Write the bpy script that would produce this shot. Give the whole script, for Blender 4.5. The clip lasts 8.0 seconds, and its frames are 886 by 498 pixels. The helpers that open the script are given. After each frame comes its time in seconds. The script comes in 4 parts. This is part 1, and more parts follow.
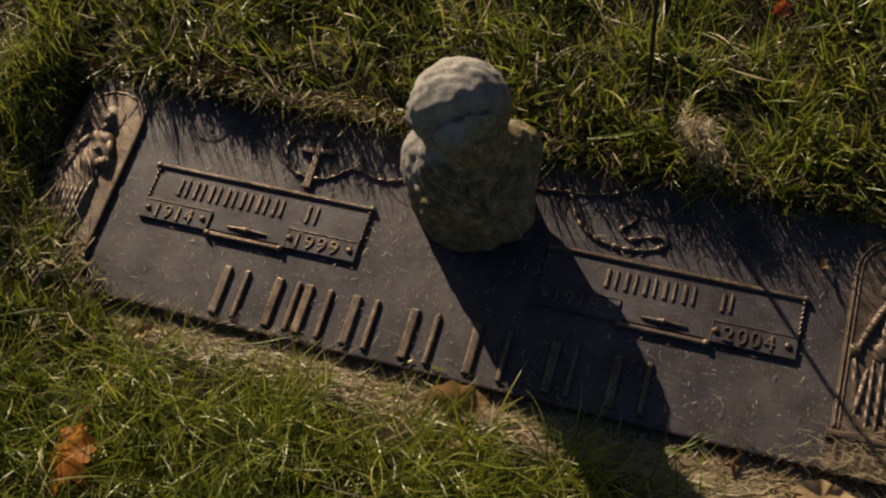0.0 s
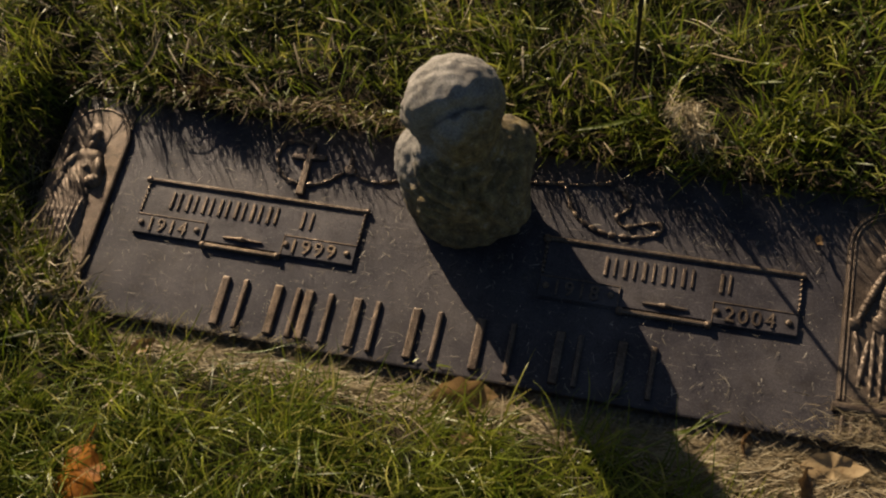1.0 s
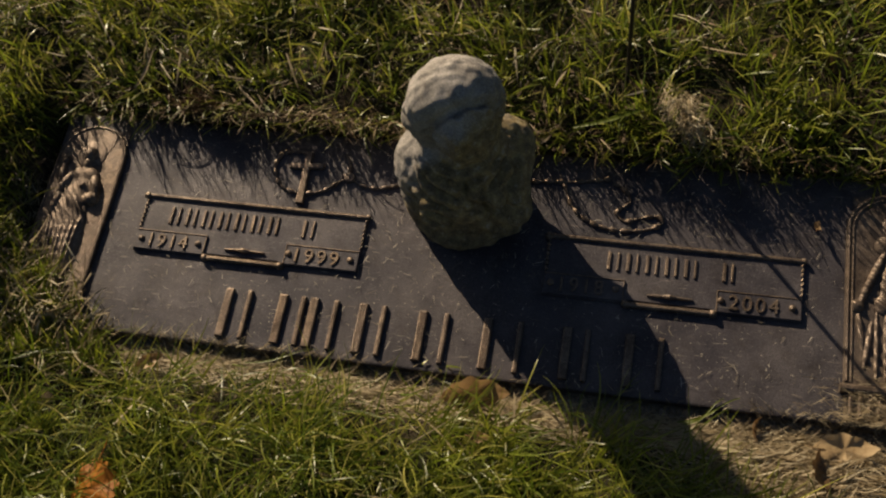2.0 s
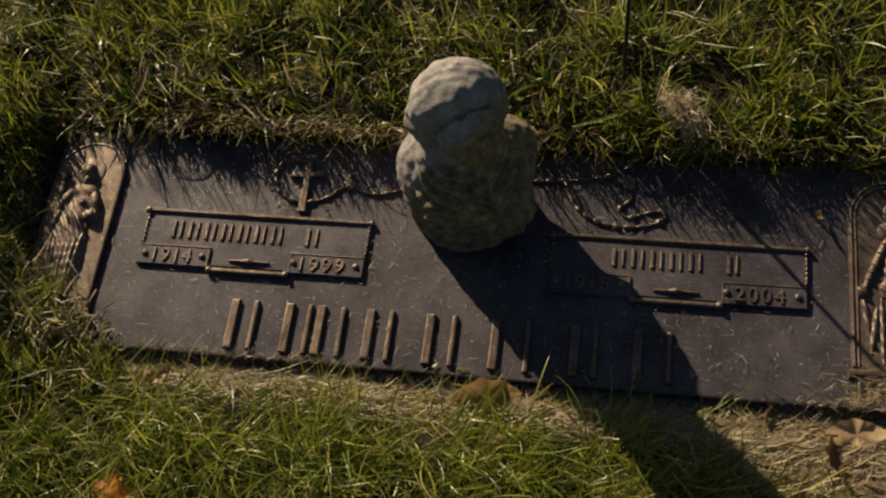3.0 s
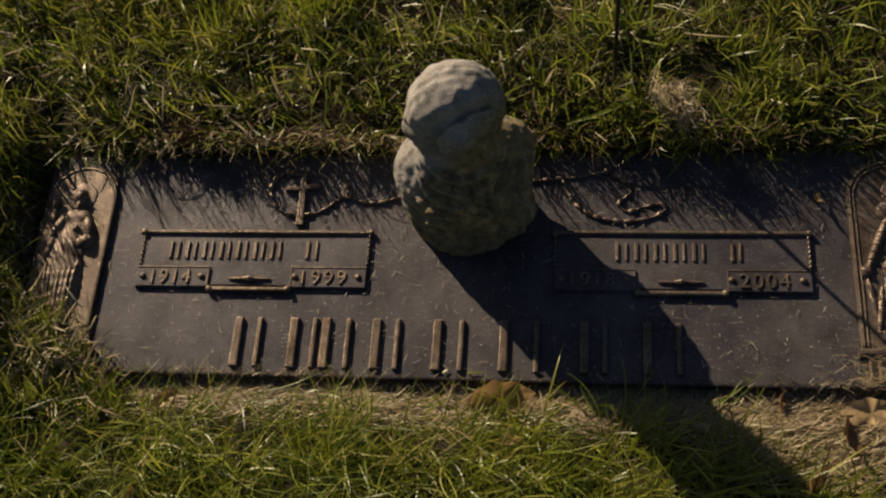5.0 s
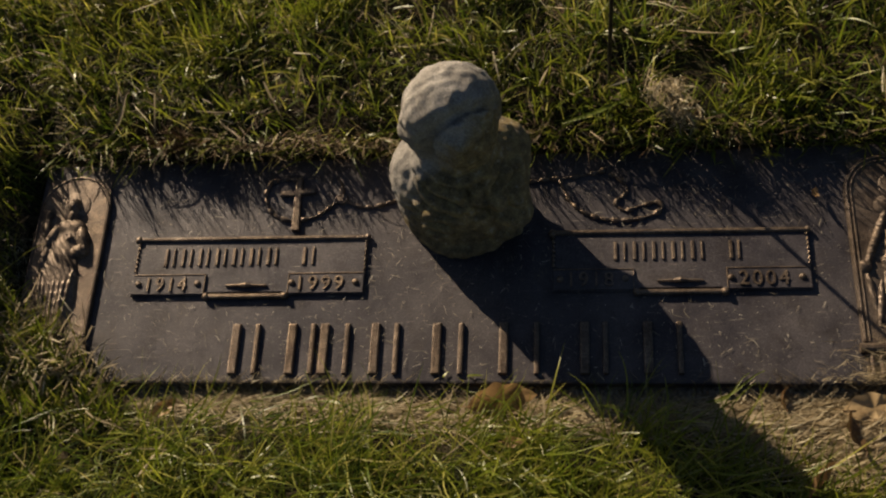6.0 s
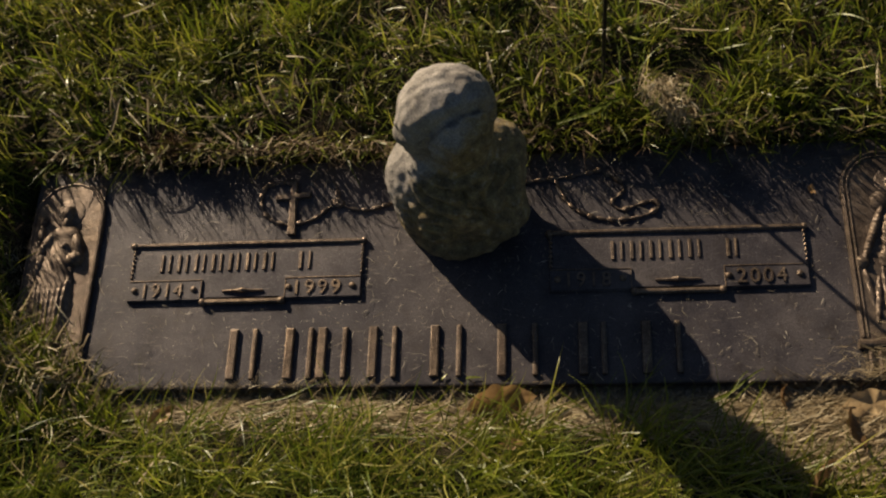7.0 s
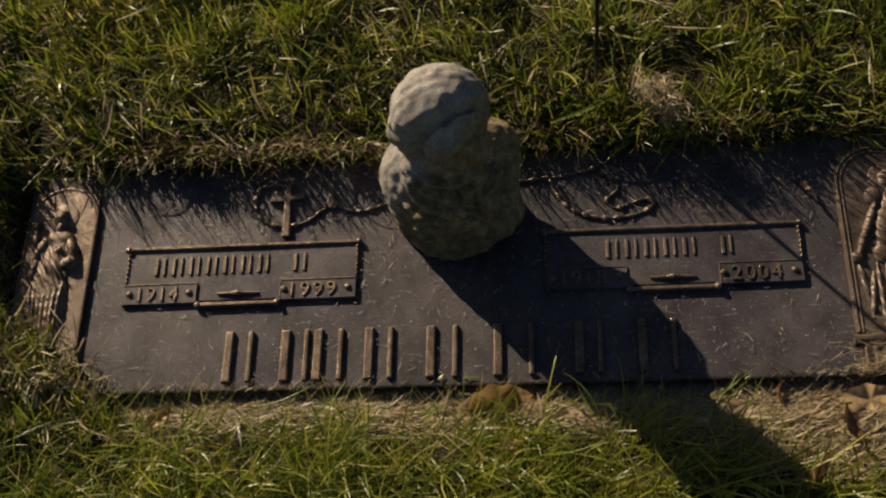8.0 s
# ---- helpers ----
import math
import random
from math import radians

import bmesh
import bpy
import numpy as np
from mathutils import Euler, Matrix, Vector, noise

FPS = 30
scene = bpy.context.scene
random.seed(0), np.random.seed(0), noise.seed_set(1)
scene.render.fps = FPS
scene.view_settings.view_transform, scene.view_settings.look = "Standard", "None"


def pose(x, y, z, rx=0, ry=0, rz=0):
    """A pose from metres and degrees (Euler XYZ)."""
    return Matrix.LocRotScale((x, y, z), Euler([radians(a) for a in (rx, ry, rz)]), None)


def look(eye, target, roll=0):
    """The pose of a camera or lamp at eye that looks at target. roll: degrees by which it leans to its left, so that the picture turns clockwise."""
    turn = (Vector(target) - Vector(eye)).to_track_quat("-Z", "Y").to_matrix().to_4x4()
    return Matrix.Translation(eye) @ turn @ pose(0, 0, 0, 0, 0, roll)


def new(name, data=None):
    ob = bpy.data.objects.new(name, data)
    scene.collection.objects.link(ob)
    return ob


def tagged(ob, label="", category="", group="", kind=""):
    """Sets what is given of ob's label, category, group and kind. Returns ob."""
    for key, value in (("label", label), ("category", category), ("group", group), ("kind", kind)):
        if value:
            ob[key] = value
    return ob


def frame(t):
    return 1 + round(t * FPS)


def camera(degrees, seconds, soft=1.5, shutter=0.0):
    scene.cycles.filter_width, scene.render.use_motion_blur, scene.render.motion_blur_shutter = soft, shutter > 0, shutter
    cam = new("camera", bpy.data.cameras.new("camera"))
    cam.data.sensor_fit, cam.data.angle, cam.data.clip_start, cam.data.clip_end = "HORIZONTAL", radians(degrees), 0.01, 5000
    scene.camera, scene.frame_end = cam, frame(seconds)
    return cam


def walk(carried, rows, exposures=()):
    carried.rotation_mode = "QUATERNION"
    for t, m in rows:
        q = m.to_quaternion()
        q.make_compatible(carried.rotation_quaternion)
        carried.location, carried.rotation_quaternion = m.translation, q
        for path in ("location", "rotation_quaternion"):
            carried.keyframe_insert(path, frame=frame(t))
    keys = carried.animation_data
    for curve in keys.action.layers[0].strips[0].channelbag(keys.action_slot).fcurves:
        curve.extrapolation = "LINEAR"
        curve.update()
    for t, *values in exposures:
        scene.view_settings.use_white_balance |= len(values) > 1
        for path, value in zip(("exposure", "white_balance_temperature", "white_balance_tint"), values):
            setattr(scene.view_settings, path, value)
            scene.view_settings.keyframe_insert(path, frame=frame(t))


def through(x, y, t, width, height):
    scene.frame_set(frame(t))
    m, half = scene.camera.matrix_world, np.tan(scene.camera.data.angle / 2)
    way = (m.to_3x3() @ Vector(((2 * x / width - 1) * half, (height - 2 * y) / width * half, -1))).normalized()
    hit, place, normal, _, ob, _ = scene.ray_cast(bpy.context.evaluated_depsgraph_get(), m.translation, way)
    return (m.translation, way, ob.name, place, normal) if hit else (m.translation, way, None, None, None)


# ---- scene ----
cam = camera(44.85, 8.0, soft=2.2)
PATH = [
    (0, (0.2955, -0.4744, 1.1782), (-0.0099, 0.0012, 0.0076), -18.01),
    (0.5, (0.2774, -0.4908, 1.1788), (-0.0078, -0.0010, 0.0089), -17.42),
    (1, (0.2641, -0.4941, 1.1826), (-0.0062, -0.0019, 0.0101), -17.68),
    (1.5, (0.2490, -0.5063, 1.1843), (-0.0067, -0.0026, 0.0135), -17.30),
    (3, (0.2091, -0.5313, 1.1891), (-0.0145, -0.0020, 0.0230), -17.04),
    (3.5, (0.1996, -0.5341, 1.1894), (-0.0163, -0.0003, 0.0238), -17.23),
    (4, (0.1884, -0.5378, 1.1884), (-0.0180, 0.0014, 0.0237), -17.09),
    (4.5, (0.1796, -0.5392, 1.1867), (-0.0188, 0.0036, 0.0222), -17.13),
    (6, (0.1640, -0.5338, 1.1804), (-0.0164, 0.0120, 0.0144), -17.44),
    (6.5, (0.1613, -0.5312, 1.1798), (-0.0151, 0.0139, 0.0128), -17.58),
    (7, (0.1599, -0.5273, 1.1806), (-0.0129, 0.0156, 0.0121), -17.72),
    (7.5, (0.1593, -0.5293, 1.1799), (-0.0102, 0.0163, 0.0121), -17.68),
    (8, (0.1598, -0.5306, 1.1786), (-0.0070, 0.0162, 0.0111), -17.73),
]
walk(cam, [(t, look(eye, target, roll)) for t, eye, target, roll in PATH])

# ---- light: low autumn sun from behind, clear sky ----
SUN_ELEVATION, SUN_BEARING = 21.0, -40.8      # bearing from +y, clockwise
SUN_TO = Vector((math.sin(radians(SUN_BEARING)) * math.cos(radians(SUN_ELEVATION)),
                 math.cos(radians(SUN_BEARING)) * math.cos(radians(SUN_ELEVATION)),
                 math.sin(radians(SUN_ELEVATION))))
world = bpy.data.worlds.new("world")
scene.world = world
world.use_nodes = True
wn = world.node_tree
wn.nodes.clear()
sky = wn.nodes.new("ShaderNodeTexSky")
sky.sky_type, sky.sun_disc = "NISHITA", False
sky.sun_elevation, sky.sun_rotation = radians(SUN_ELEVATION), radians(SUN_BEARING % 360)
back = wn.nodes.new("ShaderNodeBackground")
back.inputs["Strength"].default_value = 0.031
wout = wn.nodes.new("ShaderNodeOutputWorld")
wn.links.new(sky.outputs["Color"], back.inputs["Color"])
wn.links.new(back.outputs["Background"], wout.inputs["Surface"])
sun = new("sun", bpy.data.lights.new("sun", "SUN"))
sun.data.energy, sun.data.angle, sun.data.color = 5.45, radians(0.53), (1.0, 0.81, 0.56)
sun.matrix_world = look(SUN_TO * 20, (0, 0, 0))
scene.view_settings.exposure = 0.65


# ---- materials ----
class Mat:
    """A small wrapper round a node material with a Principled shader."""

    def __init__(self, name, rough=0.6, metal=0.0, spec=0.5):
        self.mat = bpy.data.materials.new(name)
        self.mat.use_nodes = True
        self.nt = self.mat.node_tree
        self.bsdf = self.nt.nodes["Principled BSDF"]
        self.bsdf.inputs["Roughness"].default_value = rough
        self.bsdf.inputs["Metallic"].default_value = metal
        self.bsdf.inputs["Specular IOR Level"].default_value = spec
        self.coord = self.node("ShaderNodeTexCoord").outputs["Object"]

    def node(self, kind, **inputs):
        n = self.nt.nodes.new(kind)
        for key, value in inputs.items():
            n.inputs[key.replace("_", " ")].default_value = value
        return n

    def link(self, a, b):
        self.nt.links.new(a, b)

    def world_coord(self):
        self.coord = self.node("ShaderNodeNewGeometry").outputs["Position"]

    def noise(self, scale, detail=4.0, rough=0.55, distort=0.0):
        n = self.node("ShaderNodeTexNoise", Scale=scale, Detail=detail, Roughness=rough, Distortion=distort)
        self.link(self.coord, n.inputs["Vector"])
        return n.outputs["Fac"]

    def ramp(self, fac, stops):
        n = self.node("ShaderNodeValToRGB")
        e = n.color_ramp.elements
        while len(e) < len(stops):
            e.new(0.5)
        for el, (p, c) in zip(e, stops):
            el.position = p
            el.color = (*c, 1.0) if len(c) == 3 else c
        self.link(fac, n.inputs["Fac"])
        return n.outputs["Color"]

    def mix(self, fac, a, b, mode="MIX"):
        n = self.node("ShaderNodeMix")
        n.data_type, n.blend_type = "RGBA", mode
        for sock, value in ((n.inputs["Factor"], fac), (n.inputs["A"], a), (n.inputs["B"], b)):
            if isinstance(value, (int, float)):
                sock.default_value = value
            elif isinstance(value, tuple):
                sock.default_value = (*value, 1.0)
            else:
                self.link(value, sock)
        return n.outputs["Result"]

    def color(self, c):
        if isinstance(c, tuple):
            self.bsdf.inputs["Base Color"].default_value = (*c, 1.0)
        else:
            self.link(c, self.bsdf.inputs["Base Color"])

    def bump(self, height, strength=0.3, distance=0.002):
        n = self.node("ShaderNodeBump", Strength=strength, Distance=distance)
        self.link(height, n.inputs["Height"])
        last = self.bsdf.inputs["Normal"]
        if last.is_linked:
            self.link(last.links[0].from_socket, n.inputs["Normal"])
        self.link(n.outputs["Normal"], last)


def grey(v):
    return (v, v, v)


def bronze(name, low, high, rough, metal, worn=None, spec=0.2):
    m = Mat(name, rough, metal, spec)
    m.world_coord()
    c = m.ramp(m.noise(14, 5, 0.62), [(0.3, low), (0.72, high)])
    if worn:
        c = m.mix(m.ramp(m.noise(70, 5, 0.65), [(0.45, grey(0)), (0.80, grey(0.8))]), c, worn)
    dust = m.ramp(m.noise(420, 3, 0.7), [(0.60, grey(0)), (0.74, grey(0.6))])
    c = m.mix(dust, c, (0.26, 0.23, 0.195))
    for turn, seed in ((0.7, 3.1), (2.3, 8.7)):
        vm = m.node("ShaderNodeMapping")
        vm.inputs["Rotation"].default_value = (0, 0, turn)
        vm.inputs["Scale"].default_value = (34, 420, 1)
        vm.inputs["Location"].default_value = (seed, seed, 0)
        m.link(m.coord, vm.inputs["Vector"])
        sc = m.node("ShaderNodeTexNoise", Scale=1.0, Detail=2.0)
        m.link(vm.outputs["Vector"], sc.inputs["Vector"])
        c = m.mix(m.ramp(sc.outputs["Fac"], [(0.675, grey(0)), (0.75, grey(0.7))]), c, (0.22, 0.19, 0.165))
    film = m.ramp(m.noise(7, 5, 0.6), [(0.4, grey(0)), (0.72, grey(0.40))])
    c = m.mix(film, c, (0.145, 0.127, 0.122))
    blot = m.ramp(m.noise(26, 5, 0.7, 0.6), [(0.52, grey(0)), (0.68, grey(0.4))])
    c = m.mix(blot, c, (0.030, 0.023, 0.020))
    m.color(m.mix(0.85, c, m.ramp(m.noise(650, 4, 0.75), [(0.33, grey(0.45)), (0.50, grey(0.95)), (0.68, grey(1.9))]), 'MULTIPLY'))
    m.link(m.ramp(m.noise(33, 5), [(0.3, grey(rough - 0.12)), (0.7, grey(rough + 0.14))]), m.bsdf.inputs["Roughness"])
    m.bump(m.noise(900, 3), 0.6, 0.0008)
    m.bump(m.noise(60, 4), 0.25, 0.0015)
    return m.mat


PLATE = bronze("dark_bronze_patina", (0.0285, 0.026, 0.0325), (0.055, 0.050, 0.061), 0.46, 0.25, None, 0.20)
RAISED = bronze("worn_raised_bronze", (0.070, 0.051, 0.039), (0.135, 0.097, 0.070), 0.40, 0.62, (0.31, 0.23, 0.16))
PANEL = bronze("brown_relief_bronze", (0.046, 0.033, 0.026), (0.120, 0.086, 0.063), 0.46, 0.6, (0.26, 0.195, 0.14))


def make_granite():
    m = Mat("weathered_granite", 0.9)
    m.world_coord()
    c = m.ramp(m.noise(160, 5, 0.7), [(0.35, (0.10, 0.082, 0.065)), (0.55, (0.22, 0.18, 0.14)), (0.75, (0.34, 0.29, 0.23))])
    m.color(c)
    m.bump(m.noise(220, 4), 0.8, 0.004)
    return m.mat


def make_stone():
    m = Mat("lichened_shaded_cast_stone", 0.92, 0.0, 0.25)
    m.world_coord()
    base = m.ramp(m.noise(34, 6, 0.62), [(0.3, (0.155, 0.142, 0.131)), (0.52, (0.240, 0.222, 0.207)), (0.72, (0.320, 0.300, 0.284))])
    # Lichen tones with shade painted in, darker on the side turned from the sun.
    sunward = m.node("ShaderNodeVectorMath")
    sunward.operation = "DOT_PRODUCT"
    sunward.inputs[1].default_value = (-1.0, 0.85, 0.55)
    m.link(m.coord, sunward.inputs[0])
    shade_side = m.node("ShaderNodeMapRange")
    shade_side.inputs["From Min"].default_value, shade_side.inputs["From Max"].default_value = 0.172, 0.070
    m.link(sunward.outputs["Value"], shade_side.inputs["Value"])
    patch = m.mix(0.55, shade_side.outputs["Result"], m.noise(38, 6, 0.72, 0.8))
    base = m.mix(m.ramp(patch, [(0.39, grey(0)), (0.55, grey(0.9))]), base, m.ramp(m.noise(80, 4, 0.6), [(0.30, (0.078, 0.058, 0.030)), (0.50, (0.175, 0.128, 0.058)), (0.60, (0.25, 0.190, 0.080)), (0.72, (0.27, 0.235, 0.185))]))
    pale = m.ramp(m.noise(150, 4, 0.65), [(0.57, grey(0)), (0.68, grey(0.4))])
    base = m.mix(pale, base, (0.40, 0.36, 0.30))
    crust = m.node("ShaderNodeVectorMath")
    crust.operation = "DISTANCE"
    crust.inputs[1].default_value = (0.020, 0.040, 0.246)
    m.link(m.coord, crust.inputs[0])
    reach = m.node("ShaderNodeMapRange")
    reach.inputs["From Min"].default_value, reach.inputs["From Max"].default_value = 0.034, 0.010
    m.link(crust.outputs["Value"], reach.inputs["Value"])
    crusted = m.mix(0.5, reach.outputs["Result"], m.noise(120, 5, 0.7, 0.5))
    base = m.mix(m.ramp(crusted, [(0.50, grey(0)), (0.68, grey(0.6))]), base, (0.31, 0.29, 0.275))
    dark = m.ramp(m.noise(110, 5, 0.7, 0.4), [(0.57, grey(0)), (0.70, grey(0.45))])
    base = m.mix(dark, base, (0.045, 0.036, 0.024))
    base = m.mix(0.8, base, m.ramp(m.noise(480, 4, 0.75), [(0.32, grey(0.5)), (0.5, grey(1.0)), (0.7, grey(1.6))]), 'MULTIPLY')
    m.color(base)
    m.bump(m.noise(700, 4, 0.7), 0.8, 0.0016)
    m.bump(m.noise(150, 4, 0.65), 0.5, 0.003)
    return m.mat


def make_soil():
    m = Mat("dark_soil_and_thatch", 0.95, 0.0, 0.2)
    m.world_coord()
    c = m.ramp(m.noise(55, 6, 0.7), [(0.3, (0.012, 0.009, 0.006)), (0.55, (0.036, 0.026, 0.015)), (0.75, (0.085, 0.062, 0.035))])
    green = m.ramp(m.noise(6, 5, 0.6), [(0.4, grey(0)), (0.62, grey(0.75))])
    c = m.mix(green, c, (0.022, 0.032, 0.008))
    dist = m.node("ShaderNodeVectorMath")
    dist.operation = "LENGTH"
    m.link(m.coord, dist.inputs[0])
    away = m.node("ShaderNodeMapRange")
    away.inputs["From Min"].default_value, away.inputs["From Max"].default_value = 0.7, 1.25
    m.link(dist.outputs["Value"], away.inputs["Value"])
    turf = m.mix(m.noise(1.1, 5, 0.6), m.ramp(m.noise(38, 5, 0.7), [(0.3, (0.022, 0.036, 0.005)), (0.6, (0.060, 0.084, 0.009)), (0.8, (0.11, 0.118, 0.02))]), (0.058, 0.068, 0.012))
    m.color(m.mix(away.outputs["Result"], c, turf))
    m.bump(m.noise(300, 5, 0.7), 0.9, 0.004)
    return m.mat


def make_blade(name, stops, patch, patch_amount, trans=0.46, rough=0.36):
    """Grass: each blade its own tone, with a shift over patches of lawn, and light coming through."""
    m = Mat(name, rough, 0.0, 0.44)
    geo = m.node("ShaderNodeNewGeometry")
    m.coord = geo.outputs["Position"]
    c = m.ramp(geo.outputs["Random Per Island"], stops)
    f = m.ramp(m.noise(5.5, 3, 0.55), [(0.42, grey(0)), (0.68, grey(patch_amount))])
    c = m.mix(f, c, patch)
    c = m.mix(m.ramp(m.noise(130, 3), [(0.4, grey(0)), (0.8, grey(0.2))]), c, (0.24, 0.20, 0.05))
    m.color(c)
    tr = m.node("ShaderNodeBsdfTranslucent")
    m.link(c, tr.inputs["Color"])
    mixer = m.node("ShaderNodeMixShader")
    mixer.inputs["Fac"].default_value = trans
    m.link(m.bsdf.outputs["BSDF"], mixer.inputs[1])
    m.link(tr.outputs["BSDF"], mixer.inputs[2])
    m.link(mixer.outputs["Shader"], m.nt.nodes["Material Output"].inputs["Surface"])
    return m.mat


def make_leaf(name, low, high, vein, through=0.3):
    m = Mat(name, 0.55, 0.0, 0.4)
    c = m.ramp(m.noise(45, 5, 0.6), [(0.3, low), (0.7, high)])
    m.color(m.mix(m.ramp(m.noise(160, 3), [(0.55, grey(0)), (0.7, grey(0.7))]), c, vein))
    m.bump(m.noise(240, 3), 0.5, 0.001)
    tr = m.node("ShaderNodeBsdfTranslucent")
    m.link(c, tr.inputs["Color"])
    mixer = m.node("ShaderNodeMixShader")
    mixer.inputs["Fac"].default_value = through
    m.link(m.bsdf.outputs["BSDF"], mixer.inputs[1])
    m.link(tr.outputs["BSDF"], mixer.inputs[2])
    m.link(mixer.outputs["Shader"], m.nt.nodes["Material Output"].inputs["Surface"])
    return m.mat


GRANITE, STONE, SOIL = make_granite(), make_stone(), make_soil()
THATCH = make_blade("matted_brown_thatch", [(0.0, (0.036, 0.019, 0.010)), (0.6, (0.085, 0.046, 0.022)), (0.9, (0.21, 0.130, 0.064)), (1.0, (0.42, 0.32, 0.19))],
                    (0.06, 0.033, 0.017), 0.6, 0.15, 0.65)
ROOTS = make_blade("dry_roots", [(0.0, (0.060, 0.034, 0.018)), (0.5, (0.150, 0.092, 0.048)), (0.85, (0.30, 0.22, 0.13)), (1.0, (0.44, 0.36, 0.24))], (0.10, 0.058, 0.030), 0.5, 0.2, 0.65)
CLIPPED = make_blade("dry_clippings", [(0.0, (0.10, 0.085, 0.068)), (0.6, (0.24, 0.205, 0.165)), (1.0, (0.46, 0.42, 0.36))], (0.20, 0.17, 0.13), 0.4, 0.15, 0.6)
PALE = make_blade("yellowing_grass", [(0.0, (0.16, 0.19, 0.012)), (0.5, (0.31, 0.315, 0.026)), (1.0, (0.48, 0.42, 0.09))], (0.35, 0.31, 0.04), 0.4, 0.62)
# Grass greens darkened so the colour holds the shade between the tufts.
UNDER = make_blade("shade_darkened_undergrowth", [(0.0, (0.016, 0.028, 0.003)), (0.5, (0.045, 0.064, 0.005)), (1.0, (0.110, 0.110, 0.014))], (0.050, 0.046, 0.010), 0.4, 0.3)
GREEN = make_blade("living_grass", [(0.0, (0.034, 0.066, 0.006)), (0.3, (0.097, 0.145, 0.010)), (0.7, (0.198, 0.230, 0.018)), (0.93, (0.32, 0.30, 0.06)), (1.0, (0.42, 0.37, 0.13))],
                   (0.23, 0.23, 0.025), 0.3)
STRAW = make_blade("dead_grass", [(0.0, (0.11, 0.077, 0.038)), (0.4, (0.275, 0.210, 0.120)), (0.8, (0.44, 0.360, 0.230)), (1.0, (0.57, 0.51, 0.38))],
                   (0.17, 0.12, 0.07), 0.5, 0.2, 0.65)
LEAF_ORANGE = make_leaf("orange_leaf", (0.34, 0.115, 0.012), (0.55, 0.215, 0.022), (0.26, 0.08, 0.012), 0.5)
LEAF_PALE = make_leaf("pale_leaf", (0.34, 0.23, 0.115), (0.48, 0.355, 0.20), (0.24, 0.15, 0.07))
LEAF_TAN = make_leaf("tan_leaf", (0.24, 0.135, 0.055), (0.38, 0.245, 0.115), (0.15, 0.085, 0.035))
LEAF_BROWN = make_leaf("brown_leaf", (0.085, 0.047, 0.020), (0.165, 0.097, 0.042), (0.055, 0.030, 0.015))
LEAF_RED = make_leaf("red_leaf", (0.38, 0.06, 0.02), (0.50, 0.11, 0.03), (0.2, 0.04, 0.02))


def make_rod():
    m = Mat("blackened_steel", 0.5, 0.5)
    m.color(m.ramp(m.noise(90, 4), [(0.4, (0.012, 0.012, 0.013)), (0.75, (0.045, 0.038, 0.032))]))
    return m.mat


ROD = make_rod()

# ---- building helpers ----
HALF_W, Y_LOW, Y_TOP = 0.56, -0.153, 0.150     # the bronze plate, its face at z = 0


def mesh_from(name, verts, faces, material, smooth=True):
    me = bpy.data.meshes.new(name)
    me.from_pydata([tuple(v) for v in verts], [], [tuple(f) for f in faces])
    me.materials.append(material)
    if smooth:
        me.polygons.foreach_set("use_smooth", [True] * len(me.polygons))
    me.update()
    return me


def part(name, bm, material, parent, label=""):
    """One bmesh as one mesh object under a thing or a part."""
    me = bpy.data.meshes.new(name)
    bmesh.ops.recalc_face_normals(bm, faces=bm.faces)
    bm.to_mesh(me)
    bm.free()
    me.materials.append(material)
    ob = new(name, me)
    ob.parent = parent
    return tagged(ob, label)


def part_mesh(name, me, parent, label=""):
    ob = new(name, me)
    ob.parent = parent
    return tagged(ob, label)


def slab(outline, z0, z1, bevel=0.0, segments=2):
    """A prism over a flat outline, its upper edge rounded."""
    bm = bmesh.new()
    low = [bm.verts.new((x, y, z0)) for x, y in outline]
    face = bm.faces.new(low)
    top = bmesh.ops.extrude_face_region(bm, geom=[face])
    tv = [g for g in top["geom"] if isinstance(g, bmesh.types.BMVert)]
    bmesh.ops.translate(bm, verts=tv, vec=(0, 0, z1 - z0))
    if bevel:
        edges = [e for e in bm.edges if all(abs(v.co.z - z1) < 1e-7 for v in e.verts)]
        bmesh.ops.bevel(bm, geom=edges, offset=bevel, segments=segments, profile=0.6, affect="EDGES")
    return bm


def rect(x0, y0, x1, y1):
    return [(x0, y0), (x1, y0), (x1, y1), (x0, y1)]


def add_tube(bm, points, radius, sides=8):
    """A round bar along points, with closed ends."""
    pts = [Vector(p) for p in points]
    rings = []
    for i, p in enumerate(pts):
        d = (pts[min(i + 1, len(pts) - 1)] - pts[max(i - 1, 0)]).normalized()
        a = d.orthogonal().normalized() if abs(d.z) > 0.9 else d.cross(Vector((0, 0, 1))).normalized()
        b = d.cross(a)
        r = radius[i] if isinstance(radius, (list, tuple)) else radius
        rings.append([bm.verts.new(p + r * (math.cos(k * 2 * math.pi / sides) * a + math.sin(k * 2 * math.pi / sides) * b)) for k in range(sides)])
    for r0, r1 in zip(rings, rings[1:]):
        for k in range(sides):
            bm.faces.new((r0[k], r0[(k + 1) % sides], r1[(k + 1) % sides], r1[k]))
    bm.faces.new(rings[0])
    bm.faces.new(rings[-1])
    return bm


def add_ball(bm, centre, radius, flat=1.0, sides=10):
    bmesh.ops.create_uvsphere(bm, u_segments=sides, v_segments=max(4, sides // 2 + 1), radius=radius,
                              matrix=Matrix.Translation(centre) @ Matrix.Diagonal((1, 1, flat, 1)))
    return bm


